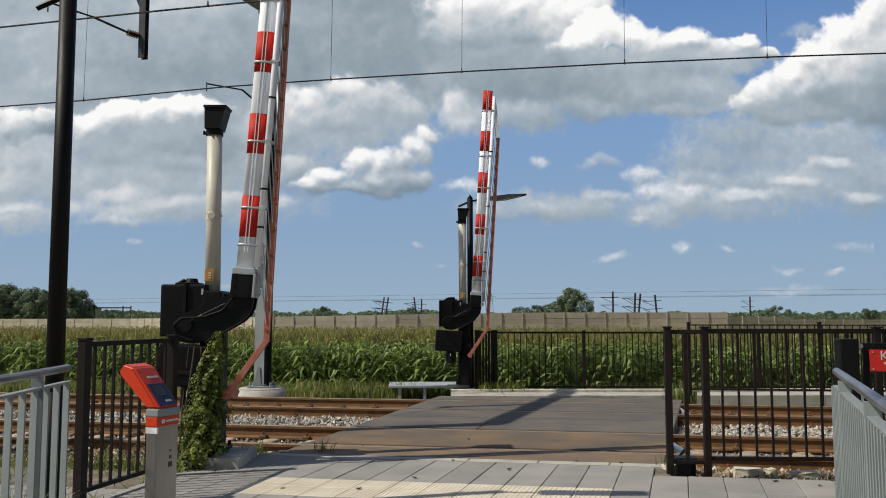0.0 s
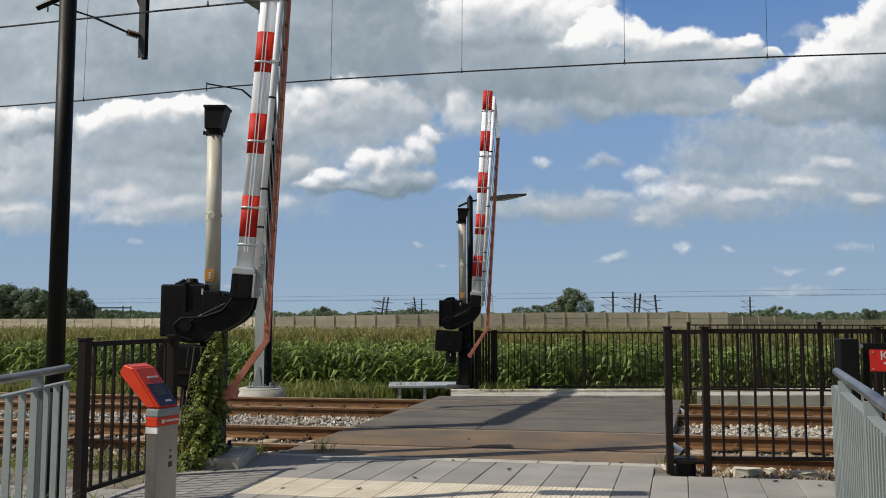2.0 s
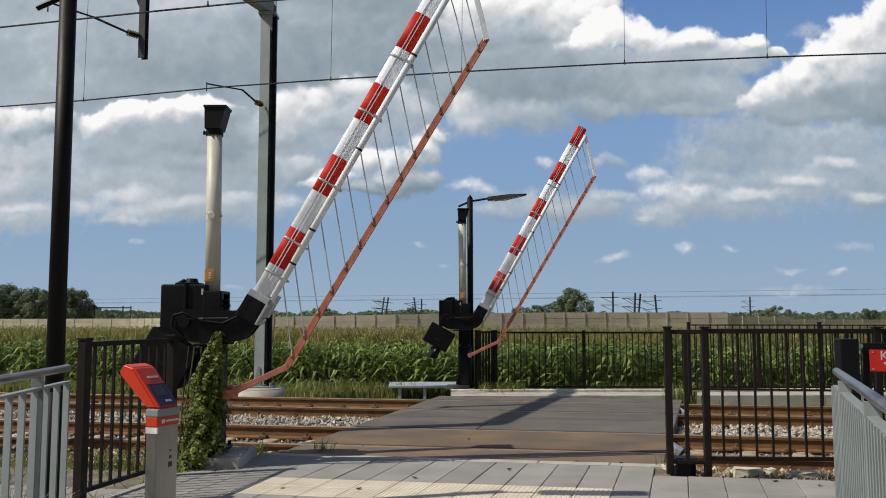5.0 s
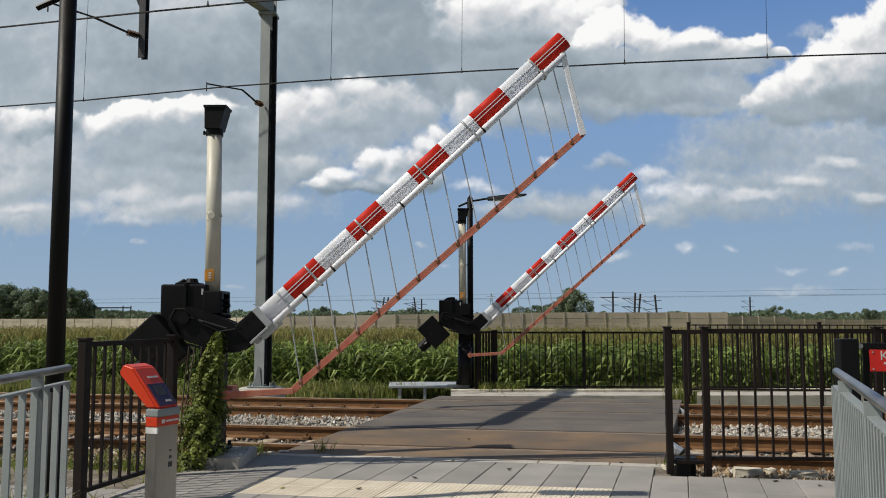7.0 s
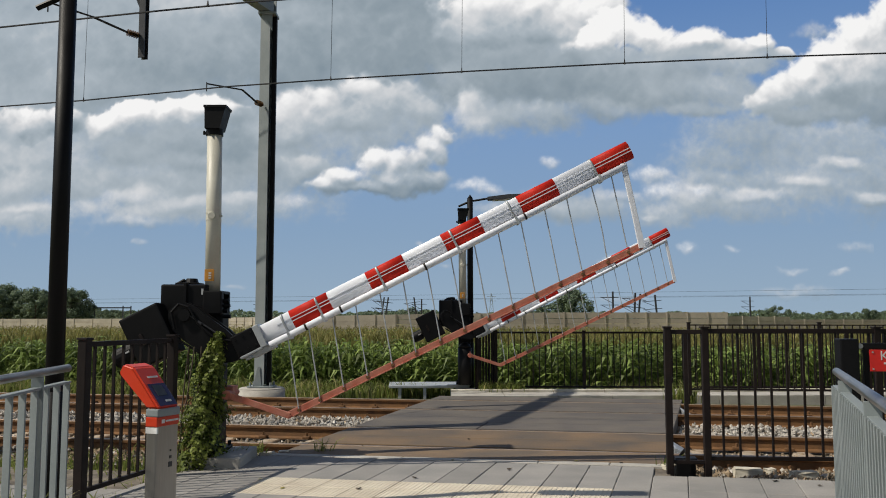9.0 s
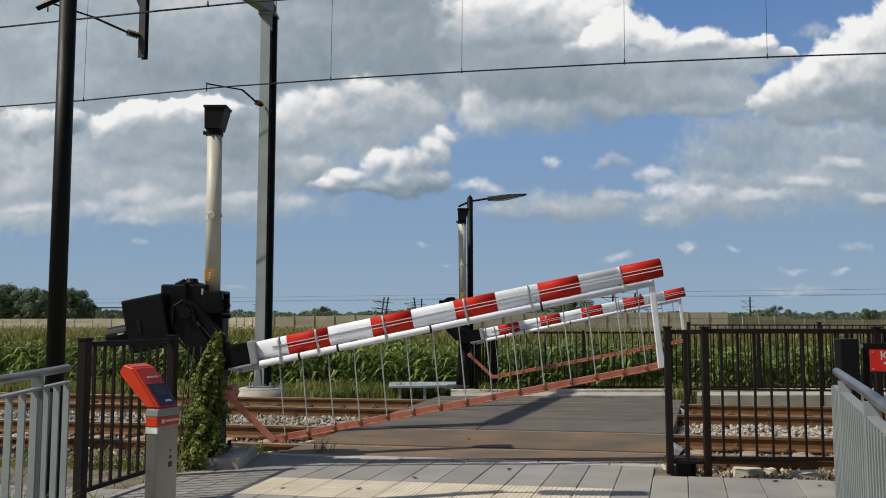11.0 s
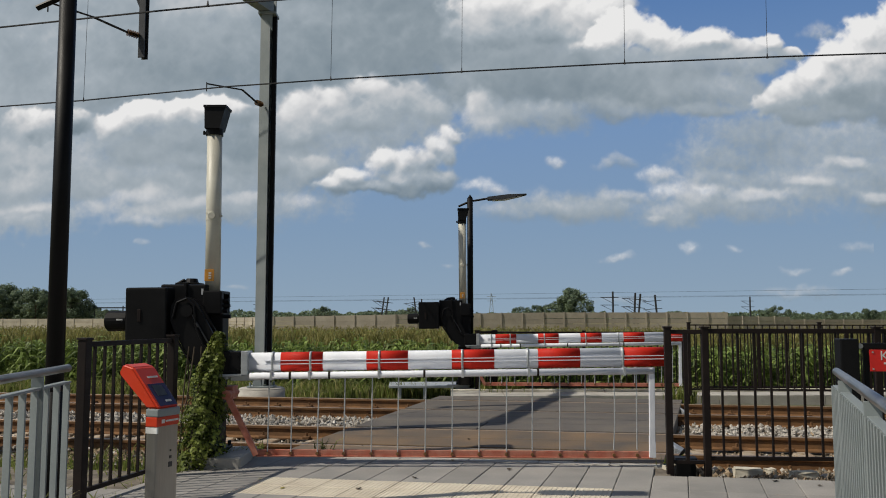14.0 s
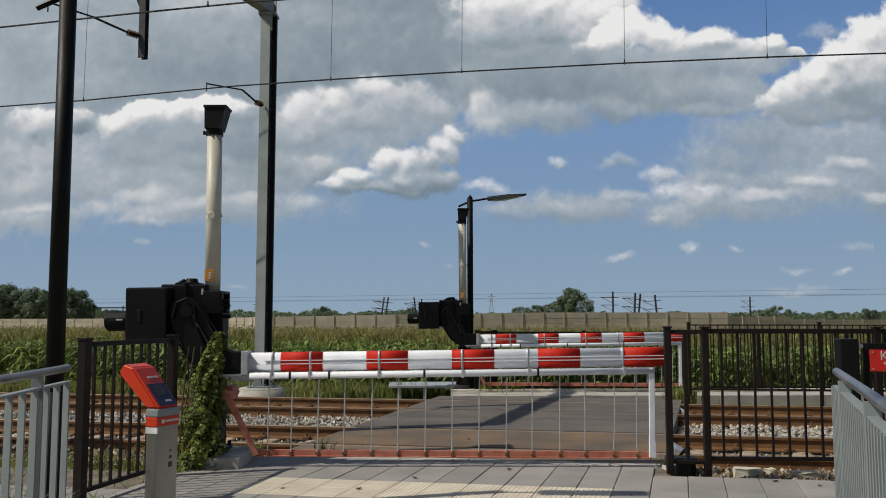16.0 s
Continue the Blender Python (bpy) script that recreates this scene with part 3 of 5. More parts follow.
TIMES = [0, 2.0, 2.25, 2.5, 3.0, 3.5, 4.0, 4.2, 6.3, 6.5, 7.0, 7.5, 8.0, 8.5, 9.0, 9.2, 11.5, 12.0, 12.4, 12.55, 16.0]
ANGLES = [86.0, 86.0, 85.4, 83.7, 78.5, 73.9, 69.5, 67.7, 49.0, 47.34, 43.08, 39.16, 34.87, 31.03, 26.83, 25.3, 7.9, 4.1, 1.1, 0.77, 0.77]


def move_barrier(parts, extra, fold):
    rows = {k: [] for k in parts}
    ts = [0.0, 1.0, 2.0] + [2.0 + 0.25 * k for k in range(1, 43)] + [13.5, 16.0]
    for t in ts:
        th = float(np.interp(t, TIMES, ANGLES))
        th += extra * th / 85
        psi = float(np.interp(th, [0, 12, 27, 43, 72, 87], [-1.0, 6.0, 11.5, 13.2, 13.2, fold]))
        a, b, c, drops = linkage(th, psi)
        rows["arm_neck"].append((t, Matrix.Translation(PIVOT) @ Matrix.Rotation(-radians(th), 4, "Y")))
        rows["end_rod"].append((t, Matrix.Translation((a.x, ARM_Y - 0.085, a.z)) @ Matrix.Rotation(-radians(psi), 4, "Y")))
        rows["skirt_bar"].append((t, turn_y(c, b - c, ARM_Y - 0.06)))
        rows["link"].append((t, turn_y(HANG_Q, c - HANG_Q, ARM_Y - 0.10)))
        for i, (p, q) in enumerate(drops):
            rows["drop%d" % i].append((t, turn_y(p, q - p, ARM_Y - 0.075)))
    for k, ob in parts.items():
        walk(ob, rows[k])


# ================= fences =================
def make_fence(p0, p1, height, bars, label, post_w=0.07, posts=(0.0, 1.0), low=0.10, bar_w=0.016, drop=0.0, rail_h=0.04, z=0.0):
    """A bar fence from p0 to p1. posts: fractions along it; low: height of the bottom rail; drop: how far the top rail lies under the post tops."""
    p0, p1 = Vector((*p0, z)), Vector((*p1, z))
    d = p1 - p0
    L = d.length
    f = thing("bar_fence", Matrix.Translation(p0) @ Matrix.Rotation(math.atan2(d.y, d.x), 4, "Z"), label, "fence", "black bar fences")
    bm0 = box(B(), -post_w / 2, post_w / 2, -post_w / 2, post_w / 2, -0.2, height, 0.006)
    box(bm0, -post_w / 2 - 0.008, post_w / 2 + 0.008, -post_w / 2 - 0.008, post_w / 2 + 0.008, height - 0.006, height + 0.012, 0.004)
    first = None
    for fr in posts:
        o = part("post", bm0, M_FENCE, f) if first is None else first.copy()
        if first is None:
            first = o
        else:
            scene.collection.objects.link(o)
        o.matrix_basis = Matrix.Translation((fr * L, 0, 0))
    zt = height - drop
    part("top_rail", box(B(), 0, L, -0.02, 0.02, zt - rail_h, zt, 0.004), M_FENCE, f)
    part("bottom_rail", box(B(), 0, L, -0.018, 0.018, low - 0.015, low + 0.02, 0.004), M_FENCE, f)
    bm0 = box(B(), -bar_w / 2, bar_w / 2, -bar_w / 2, bar_w / 2, low, zt - rail_h + 0.01)
    first = None
    for k in range(1, bars + 1):
        o = part("bar", bm0, M_FENCE, f) if first is None else first.copy()
        if first is None:
            first = o
        else:
            scene.collection.objects.link(o)
        o.matrix_basis = Matrix.Translation((L * k / (bars + 1), 0, 0))
    return f


make_fence((-2.77, 6.38), (-2.49, 7.6), 1.26, 9, "black painted bar fence panel beside the ticket reader", 0.075, low=0.10, drop=0.02, bar_w=0.02)
make_fence((2.457, 7.74), (6.24, 7.62), 1.335, 24, "black painted bar fence along the near track", 0.062, posts=(0.0, 0.42, 0.8), low=0.125, drop=0.01, bar_w=0.019)
make_fence((2.115, 7.77), (2.437, 7.74), 1.335, 1, "narrow black bar fence panel beside the crossing", 0.062, posts=(0.0,), low=0.09, drop=0.02, bar_w=0.035)
make_fence((1.06, 16.55), (9.0, 16.4), 1.17, 63, "black bar fence behind the far kerb", 0.06, posts=(0.0, 0.222, 0.44, 0.66, 0.88), low=0.06, drop=0.01, bar_w=0.018)
make_fence((4.40, 14.75), (9.6, 14.2), 1.345, 40, "tall black bar fence between the far track and its kerb", 0.055, posts=(0.0, 0.43, 0.86), low=0.165, drop=0.03, bar_w=0.016, rail_h=0.022)
make_fence((0.68, 16.3), (1.04, 16.56), 1.18, 5, "short black bar fence return beside the far barrier", 0.07, posts=(0.0, 1.0), low=0.06, drop=0.01, bar_w=0.03)


# ================= lamps =================
def make_lamp(at, label):
    t = thing("street_lamp", at, label, "street lamp", "lamps of the station")
    bm = cyl(B(), (0, 0, -0.1), (0, 0, 0.9), 0.072, seg=20)
    cyl(bm, (0, 0, 0.9), (0, 0, 0.94), 0.072, 0.063, seg=20)
    cyl(bm, (0, 0, 0.94), (0, 0, 3.90), 0.063, 0.060, seg=20)
    cyl(bm, (0, 0, 3.90), (0, 0, 3.98), 0.060, 0.006, seg=20)
    part("pole", bm, M_BLACK, t, "", True)
    bm = cyl(B(), (-0.24, 0, 3.74), (0.0, 0, 3.84), 0.022, seg=8)
    cyl(bm, (0.0, 0, 3.84), (0.42, 0, 3.90), 0.022, seg=8)
    part("bracket", bm, M_BLACK, t)
    bm = prism(B(), [(0.36, 3.85), (0.75, 3.87), (1.16, 3.95), (1.18, 3.97), (0.80, 3.965), (0.36, 3.92)], -0.09, 0.09)
    bmesh.ops.bevel(bm, geom=bm.edges[:], offset=0.012, segments=2, affect="EDGES")
    part("lamp_head", bm, M_DARK, t, "flat dark grey lamp head")
    bm = prism(B(), [(0.46, 3.838), (0.74, 3.852), (1.08, 3.925), (1.08, 3.94), (0.74, 3.88), (0.46, 3.86)], -0.06, 0.06)
    part("lens", bm, M_LABEL, t, "pale translucent lens")
    return t


make_lamp(pose(-2.79, 5.95, 0, 0, -0.2, -4), "black painted street lamp pole beside the path railing")
make_lamp(pose(0.56, 16.85, 0, 0, 0, -8), "black street lamp with a flat head behind the far barrier")


# ================= ticket reader =================
def make_reader(at):
    t = thing("ticket_reader", at, "stainless steel ticket reader post with a slanted orange-red head", "ticket reader")
    w, d = 0.098, 0.042
    bm = box(B(), -w, w, -d, d, 0.0, 0.775, 0.012)
    part("pillar", bm, M_STEEL, t, "brushed stainless steel pillar")
    bm = box(B(), -w - 0.0015, -w + 0.012, -d - 0.0015, d + 0.0015, 0.715, 0.752)
    part("white_stripe", bm, M_LABEL, t, "white reflective stripe")
    bm = box(B(), -w - 0.003, w + 0.003, -d - 0.003, d + 0.003, 0.755, 0.815, 0.006)
    part("red_collar", bm, M_ORANGE, t)
    bm = B()
    box(bm, -0.06, -0.035, -d - 0.006, -d - 0.0025, 0.775, 0.798)
    box(bm, -0.025, 0.09, -d - 0.006, -d - 0.0025, 0.781, 0.792)
    part("collar_print", bm, M_LABEL, t)
    bm = box(B(), -w - 0.004, w + 0.004, -d - 0.01, d + 0.004, 0.815, 0.865, 0.01)
    part("grey_rim", bm, M_GREYP, t)
    # slanted head, drawn out across
    prof = [(-d - 0.01, 0.865), (d, 0.865), (d + 0.235, 1.075), (d + 0.20, 1.135), (0.16, 1.115)]
    bm = B()
    a = [bm.verts.new((-w, y, z)) for y, z in prof]
    b = [bm.verts.new((w, y, z)) for y, z in prof]
    bm.faces.new(a[::-1]); bm.faces.new(b)
    for i in range(len(prof)):
        j = (i + 1) % len(prof)
        bm.faces.new((a[i], a[j], b[j], b[i]))
    bmesh.ops.recalc_face_normals(bm, faces=bm.faces[:])
    bmesh.ops.bevel(bm, geom=bm.edges[:], offset=0.012, segments=3, affect="EDGES")
    part("head", bm, M_ORANGE, t, "glossy orange-red plastic head")
    face = Matrix.Translation((0, -d - 0.01, 0.865)) @ Matrix(((1, 0, 0, 0), (0, 0.21 / 0.3265, -0.25 / 0.3265, 0), (0, 0.25 / 0.3265, 0.21 / 0.3265, 0), (0, 0, 0, 1)))
    part("reader_plate", box(B(), -0.07, 0.085, 0.02, 0.19, -0.001, 0.003, 0.001, face), M_PURPLE, t, "dark purple reader plate")
    part("display", box(B(), -0.04, 0.045, 0.095, 0.175, 0.003, 0.006, 0.001, face), M_DARK, t)
    part("plate_print", box(B(), 0.0, 0.05, 0.045, 0.06, 0.0035, 0.005, 0, face), M_LABEL, t)
    part("head_print", box(B(), -0.03, 0.06, 0.235, 0.248, 0.0005, 0.003, 0, face), M_LABEL, t)
    for z, s in ((0.60, 0.006), (0.56, 0.009), (0.515, 0.016), (0.12, 0.009)):
        part("key_plate", box(B(), 0.03 - s, 0.03 + s, -d - 0.003, -d + 0.001, z - s, z + s, 0.001), M_DARK, t)
    return t


make_reader(pose(-1.755, 5.2, 0.0, 0, 0, 68))


# ================= railings by the camera =================
def make_railing(p0, p1, label, top=1.1, step=0.064, wide=0.024, twist=14, first_post=0.5):
    p0, p1 = Vector((*p0, 0)), Vector((*p1, 0))
    d = p1 - p0
    L = d.length
    t = thing("railing", Matrix.Translation(p0) @ Matrix.Rotation(math.atan2(d.y, d.x), 4, "Z"), label, "railing", "grey slatted railings")
    bm = cyl(B(), (-0.0, 0, top), (L, 0, top), 0.024, seg=16)
    part("handrail", bm, M_STEEL, t, "round steel handrail", True)
    bm = box(B(), 0, L, -0.024, 0.024, top - 0.095, top - 0.08, 0.003)
    part("upper_rail", bm, M_GREYP, t)
    bm = box(B(), 0, L, -0.024, 0.024, 0.06, 0.075, 0.003)
    part("lower_rail", bm, M_GREYP, t)
    n = int(L / step)
    bm0 = box(B(), -0.005, 0.005, -wide, wide, 0.07, top - 0.085, 0.0015)
    first = None
    for k in range(n + 1):
        o = part("slat", bm0, M_GREYP, t) if first is None else first.copy()
        if first is None:
            first = o
        else:
            scene.collection.objects.link(o)
        o.matrix_basis = Matrix.Translation((0.01 + k * step, 0, 0)) @ Matrix.Rotation(radians(twist), 4, "Z")
    for x in np.arange(first_post, L, 1.2):
        bm = box(B(), x - 0.006, x + 0.006, -0.034, 0.034, -0.05, top - 0.02, 0.003)
        part("stanchion", bm, M_GREYP, t)
    return t


make_railing((-2.36, 5.2), (-2.02, 2.2), "grey painted slatted path railing with a steel handrail", 1.11, 0.175, 0.0236, -25)
make_railing((2.38, 5.0), (1.28, 2.15), "grey painted slatted path railing with a round steel handrail", 1.10, 0.09, 0.034)


# ================= gate post and red sign =================
def make_gate():
    t = thing("gate", pose(3.40, 6.95, 0, 0, 0, -6), "black steel gate with a red sign beside the railing", "gate")
    part("gate_post", box(B(), -0.075, 0.075, -0.075, 0.075, -0.05, 1.25, 0.01), M_BLACK, t)
    part("gate_bar", box(B(), 0.075, 2.2, -0.02, 0.02, 1.165, 1.215, 0.006), M_BLACK, t)
    part("gate_upright", box(B(), 0.13, 0.17, -0.02, 0.02, 0.1, 1.17, 0.004), M_BLACK, t)
    part("gate_low_bar", box(B(), 0.075, 2.2, -0.02, 0.02, 0.10, 0.14, 0.004), M_BLACK, t)
    part("hinge", cyl(B(), (0.1, -0.035, 1.19), (0.1, 0.02, 1.19), 0.022, seg=10), M_ALU, t)
    sg = part("sign_plate", box(B(), 0.17, 0.80, -0.035, -0.025, 0.98, 1.16, 0.003), M_SIGN, t, "red sign plate with white letters")
    tx = bpy.data.curves.new("sign_text", "FONT")
    tx.body, tx.size, tx.extrude = "K", 0.11, 0.0008
    tx.materials.append(M_LABEL)
    o = new("sign_letter", tx)
    o.parent = sg
    o.matrix_basis = pose(0.25, -0.037, 1.075, 90, 0, 0)
    bm = B()
    box(bm, 0.28, 0.42, -0.0375, -0.035, 1.04, 1.055)
    part("sign_line", bm, M_LABEL, sg)
    for z in (1.0, 1.14):
        part("sign_bolt", cyl(B(), (0.195, -0.04, z), (0.195, -0.02, z), 0.008, seg=8), M_ALU, sg)


make_gate()


# ================= overhead line =================
def h_beam(bm, x, y, z0, z1, w=0.26, tf=0.018, turn=0.0):
    m = Matrix.Translation((x, y, 0)) @ Matrix.Rotation(turn, 4, "Z")
    for s in (-1, 1):
        box(bm, s * w / 2 - tf / 2, s * w / 2 + tf / 2, -w / 2, w / 2, z0, z1, 0.0, m)
    box(bm, -w / 2, w / 2, -0.006, 0.006, z0, z1, 0.0, m)
    return bm


MAST_FAR, MAST_NEAR = Vector((-3.40, 15.55, 0)), Vector((-5.55, 9.45, 0))
BEAM_Z = 7.35


def make_portal():
    t = thing("catenary_portal", Matrix.Identity(4), "grey steel catenary portal over both tracks on round concrete bases", "catenary mast")
    along = MAST_NEAR - MAST_FAR
    turn = math.atan2(along.y, along.x)
    for m in (MAST_FAR, MAST_NEAR):
        bm = h_beam(B(), m.x, m.y, 0.18, BEAM_Z + 0.3, 0.21, 0.016, radians(70))
        part("mast", bm, M_GREYP, t, "grey H-section mast")
        # added black strip: gives the right flank its shade as colour
        part("cable_duct", box(B(), m.x + 0.085, m.x + 0.165, m.y - 0.02, m.y + 0.06, 0.17, BEAM_Z - 0.06, 0.004), M_BLACK, t, "black strip standing in for shade on the mast flank")
        bm = box(B(), m.x - 0.24, m.x + 0.24, m.y - 0.2, m.y + 0.2, 0.14, 0.165, 0.004)
        for sx in (-0.19, 0.19):
            for sy in (-0.15, 0.15):
                cyl(bm, (m.x + sx, m.y + sy, 0.16), (m.x + sx, m.y + sy, 0.23), 0.022, seg=6)
        prism(bm, [(m.x - 0.14, 0.165), (m.x + 0.02, 0.165), (m.x - 0.02, 0.52), (m.x - 0.05, 0.52)], m.y - 0.14, m.y - 0.12)
        part("foot_plate", bm, M_GREYP, t)
        bm = cyl(B(), (m.x, m.y, -0.4), (m.x, m.y, 0.11), 0.43, seg=32)
        cyl(bm, (m.x, m.y, 0.11), (m.x, m.y, 0.13), 0.43, 0.40, seg=32)
        part("concrete_base", bm, M_CONC, t, "round pale concrete base", True)
    mid = (MAST_FAR + MAST_NEAR) / 2
    bm = box(B(), -along.length / 2, along.length / 2, -0.11, 0.11, BEAM_Z, BEAM_Z + 0.24, 0.006, Matrix.Translation(mid) @ Matrix.Rotation(turn, 4, "Z"))
    part("beam", bm, M_GREYP, t)
    bm = box(B(), MAST_FAR.x - 0.17, MAST_FAR.x + 0.17, MAST_FAR.y - 0.17, MAST_FAR.y + 0.17, BEAM_Z - 0.06, BEAM_Z - 0.01, 0.004)
    prism(bm, [(MAST_FAR.x - 0.12, BEAM_Z - 0.06), (MAST_FAR.x + 0.1, BEAM_Z - 0.4), (MAST_FAR.x + 0.1, BEAM_Z - 0.06)], MAST_FAR.y - 0.14, MAST_FAR.y - 0.12)
    part("head_plate", bm, M_GREYP, t)
    DX, DY = -4.52, 12.05
    bm = h_beam(B(), DX, DY, 5.32, BEAM_Z, 0.10, 0.012, radians(80))
    cyl(bm, (DX - 0.12, DY, 6.3), (DX, DY, 6.0), 0.03, seg=6)
    part("drop_post", bm, M_DARK, t)
    # registration arms
    for (p, q, r, s) in (((DX - 0.03, DY, 5.66), (-4.70, 11.9, 5.67), (-5.06, 11.5, 5.76), (-5.46, 11.0, 5.78)),
                         ((MAST_FAR.x - 0.05, MAST_FAR.y - 0.13, 5.50), (MAST_FAR.x - 0.12, MAST_FAR.y - 0.35, 5.49), (-3.70, 14.8, 5.62), (-4.24, 14.4, 5.62))):
        bm = cyl(B(), q, r, 0.018, seg=8)
        cyl(bm, r, s, 0.014, seg=8)
        cyl(bm, Vector(s) + Vector((0, 0, 0.03)), Vector(s) - Vector((0, 0, 0.14)), 0.01, seg=6)
        part("registration_arm", bm, M_WIRE, t)
        bm = B()
        qa, qb = Vector(q), Vector(p)
        for k in range(5):
            c0 = qa.lerp(qb, k / 6)
            cyl(bm, c0, qa.lerp(qb, (k + 0.7) / 6), 0.055, 0.03, seg=12)
        cyl(bm, qa, qb, 0.02, seg=8)
        part("insulator", bm, M_INSUL, t, "brown ribbed insulator")


make_portal()


def wire(name, pts, r, label, cat="cable"):
    bm = sweep(B(), [Vector(p) for p in pts], r, 6)
    o = mesh_ob(name, bm, M_WIRE)
    tagged(o, label, cat, "overhead line")
    return o


def wire_y(c, x):
    return c - SKEW * x


FARC, NEARC = 13.74, 9.96
def far_z(x):
    return float(np.interp(x, [-40, -8.35, -6.65, -3.89, -1.97, 0.3, 3.0, 5.21, 6.95, 40], [5.40, 5.40, 5.44, 5.565, 5.60, 5.62, 5.625, 5.605, 5.57, 5.45]))


def near_z(x):
    return float(np.interp(x, [-40, -6.11, -3.87, -2.46, 40], [5.40, 5.42, 5.50, 5.54, 5.6]))


wire("contact_wire", [(x, wire_y(FARC, x), far_z(x)) for x in (-40, -8.35, -6.65, -3.89, -1.97, 0.3, 3.0, 5.21, 6.95, 40)], 0.013, "dark taut contact wire over the far track")
wire("contact_wire", [(x, wire_y(NEARC, x), near_z(x)) for x in (-40, -6.11, -3.87, -2.46, 40)], 0.013, "dark taut contact wire over the near track")
wire("messenger_wire", [(x, wire_y(FARC, x), 7.9) for x in (-40, 0, 40)], 0.010, "dark carrying wire over the far track")
wire("messenger_wire", [(x, wire_y(NEARC, x), 7.9) for x in (-40, 0, 40)], 0.010, "dark carrying wire over the near track")
for x in (-6.65, -1.97, 0.32, 3.0, 5.21):
    bm = cyl(B(), (x, wire_y(FARC, x), far_z(x) - 0.02), (x, wire_y(FARC, x), far_z(x) + 0.06), 0.016, 0.008, seg=8)
    cyl(bm, (x, wire_y(FARC, x), far_z(x)), (x + 0.02, wire_y(FARC, x), 7.9), 0.0042, seg=6)
    tagged(mesh_ob("dropper_wire", bm, M_WIRE), "thin hanger wire from carrying wire to contact wire", "cable", "overhead line")
x = -3.1
bm = cyl(B(), (x, wire_y(NEARC, x), near_z(x)), (x, wire_y(NEARC, x), near_z(x) + 0.07), 0.018, 0.008, seg=8)
cyl(bm, (x, wire_y(NEARC, x), near_z(x)), (x, wire_y(NEARC, x), 7.9), 0.0042, seg=6)
tagged(mesh_ob("dropper_wire", bm, M_WIRE), "thin hanger wire from carrying wire to contact wire", "cable", "overhead line")


# ================= cable cover beside the far barrier =================
def make_cover():
    t = thing("cable_cover", pose(-0.28, 16.9, 0.03, 0, 0, 3), "grey galvanised steel plate on short legs", "steel plate")
    part("plate", box(B(), -0.82, 0.8, -0.3, 0.7, 0.0, 0.05, 0.01), M_GALV, t)
    part("plate_lip", box(B(), 0.35, 0.82, -0.32, -0.05, 0.05, 0.07, 0.006), M_ALU, t)
    for x in (-0.6, -0.1, 0.45, 0.55):
        part("leg", box(B(), x - 0.03, x + 0.03, -0.27, -0.22, -0.35, 0.0, 0.004), M_GALV, t)


make_cover()


# ================= plants =================
def blades(name, pts, rnd, hmin, hmax, w, lean, mats, mix, label, cat):
    """Upright grass blades of three pieces each, at the given points."""
    vs, fs, ms = [], [], []
    for x, y, z, g in pts:
        h = rnd.uniform(hmin, hmax) * g
        a = rnd.uniform(0, 6.28)
        dx, dy = math.cos(a), math.sin(a)
        l = rnd.uniform(0.1, lean) * h
        b = rnd.uniform(0, 6.28)
        px, py = math.cos(b) * w / 2, math.sin(b) * w / 2
        k = len(vs)
        vs += [(x - px, y - py, z), (x + px, y + py, z), (x + dx * l * 0.3 + px * .8, y + dy * l * 0.3 + py * .8, z + h * 0.6), (x + dx * l * 0.3 - px * .8, y + dy * l * 0.3 - py * .8, z + h * 0.6),
               (x + dx * l, y + dy * l, z + h * (0.98 - 0.2 * l / max(h, 0.01)))]
        fs += [(k, k + 1, k + 2, k + 3), (k + 3, k + 2, k + 4)]
        m = 1 if rnd.uniform() < mix else 0
        ms += [m, m]
    o = raw(name, vs, fs, mats, ms)
    return tagged(o, label, cat, kind="stuff")


def make_grass():
    rnd = np.random.RandomState(7)
    pts = []
    for _ in range(42000):
        x = rnd.uniform(-13, 13)
        c = rnd.uniform(15.6, 21.0) if x < 0.6 else rnd.uniform(17.0, 21.0)
        y = c - SKEW * x
        if x > 0.1 and y < 16.9:
            continue
        g = 0.7 + 0.6 * noise.noise((x * 0.5, y * 0.5, 0))
        if -1.3 < x < 0.7 and y < 16.75:
            g *= 0.45
        if c < 16.6:
            g *= 0.6
        if g > 0.35:
            pts.append((x, y, ground_z(c), g))
    blades("verge_grass", pts, rnd, 0.22, 0.62, 0.022, 0.8, [L_GRASS, L_DRY], 0.3, "tall green and yellowed grass on the verge", "grass")
    pts = []
    for _ in range(2600):
        x = rnd.uniform(-4.6, -2.5)
        y = rnd.uniform(6.2, 9.3)
        if rnd.uniform() < 0.5 + noise.noise((x, y, 3)):
            pts.append((x, y, -0.17, 1.0))
    for x, y, n_ in ((-1.30, 8.98, 26), (-1.95, 8.75, 40), (-2.1, 8.4, 50), (2.15, 8.05, 14)):
        for _ in range(n_):
            pts.append((rnd.normal(x, 0.05), rnd.normal(y, 0.04), -0.05, 0.8))
    for _ in range(170):
        pts.append((rnd.normal(-2.75, 0.13), rnd.normal(5.4, 0.1), -0.1, 1.7))
    for _ in range(260):
        pts.append((rnd.normal(4.35, 0.12), rnd.normal(15.0, 0.15), -0.1, 1.6))
    for _ in range(700):
        pts.append((rnd.uniform(0.7, 1.6), rnd.normal(16.35, 0.12), -0.02, 0.9))
    blades("trackside_weeds", pts, rnd, 0.10, 0.30, 0.016, 0.9, [L_GRASS, L_DRY], 0.2, "green weeds growing beside the ballast and fence", "weeds")


make_grass()


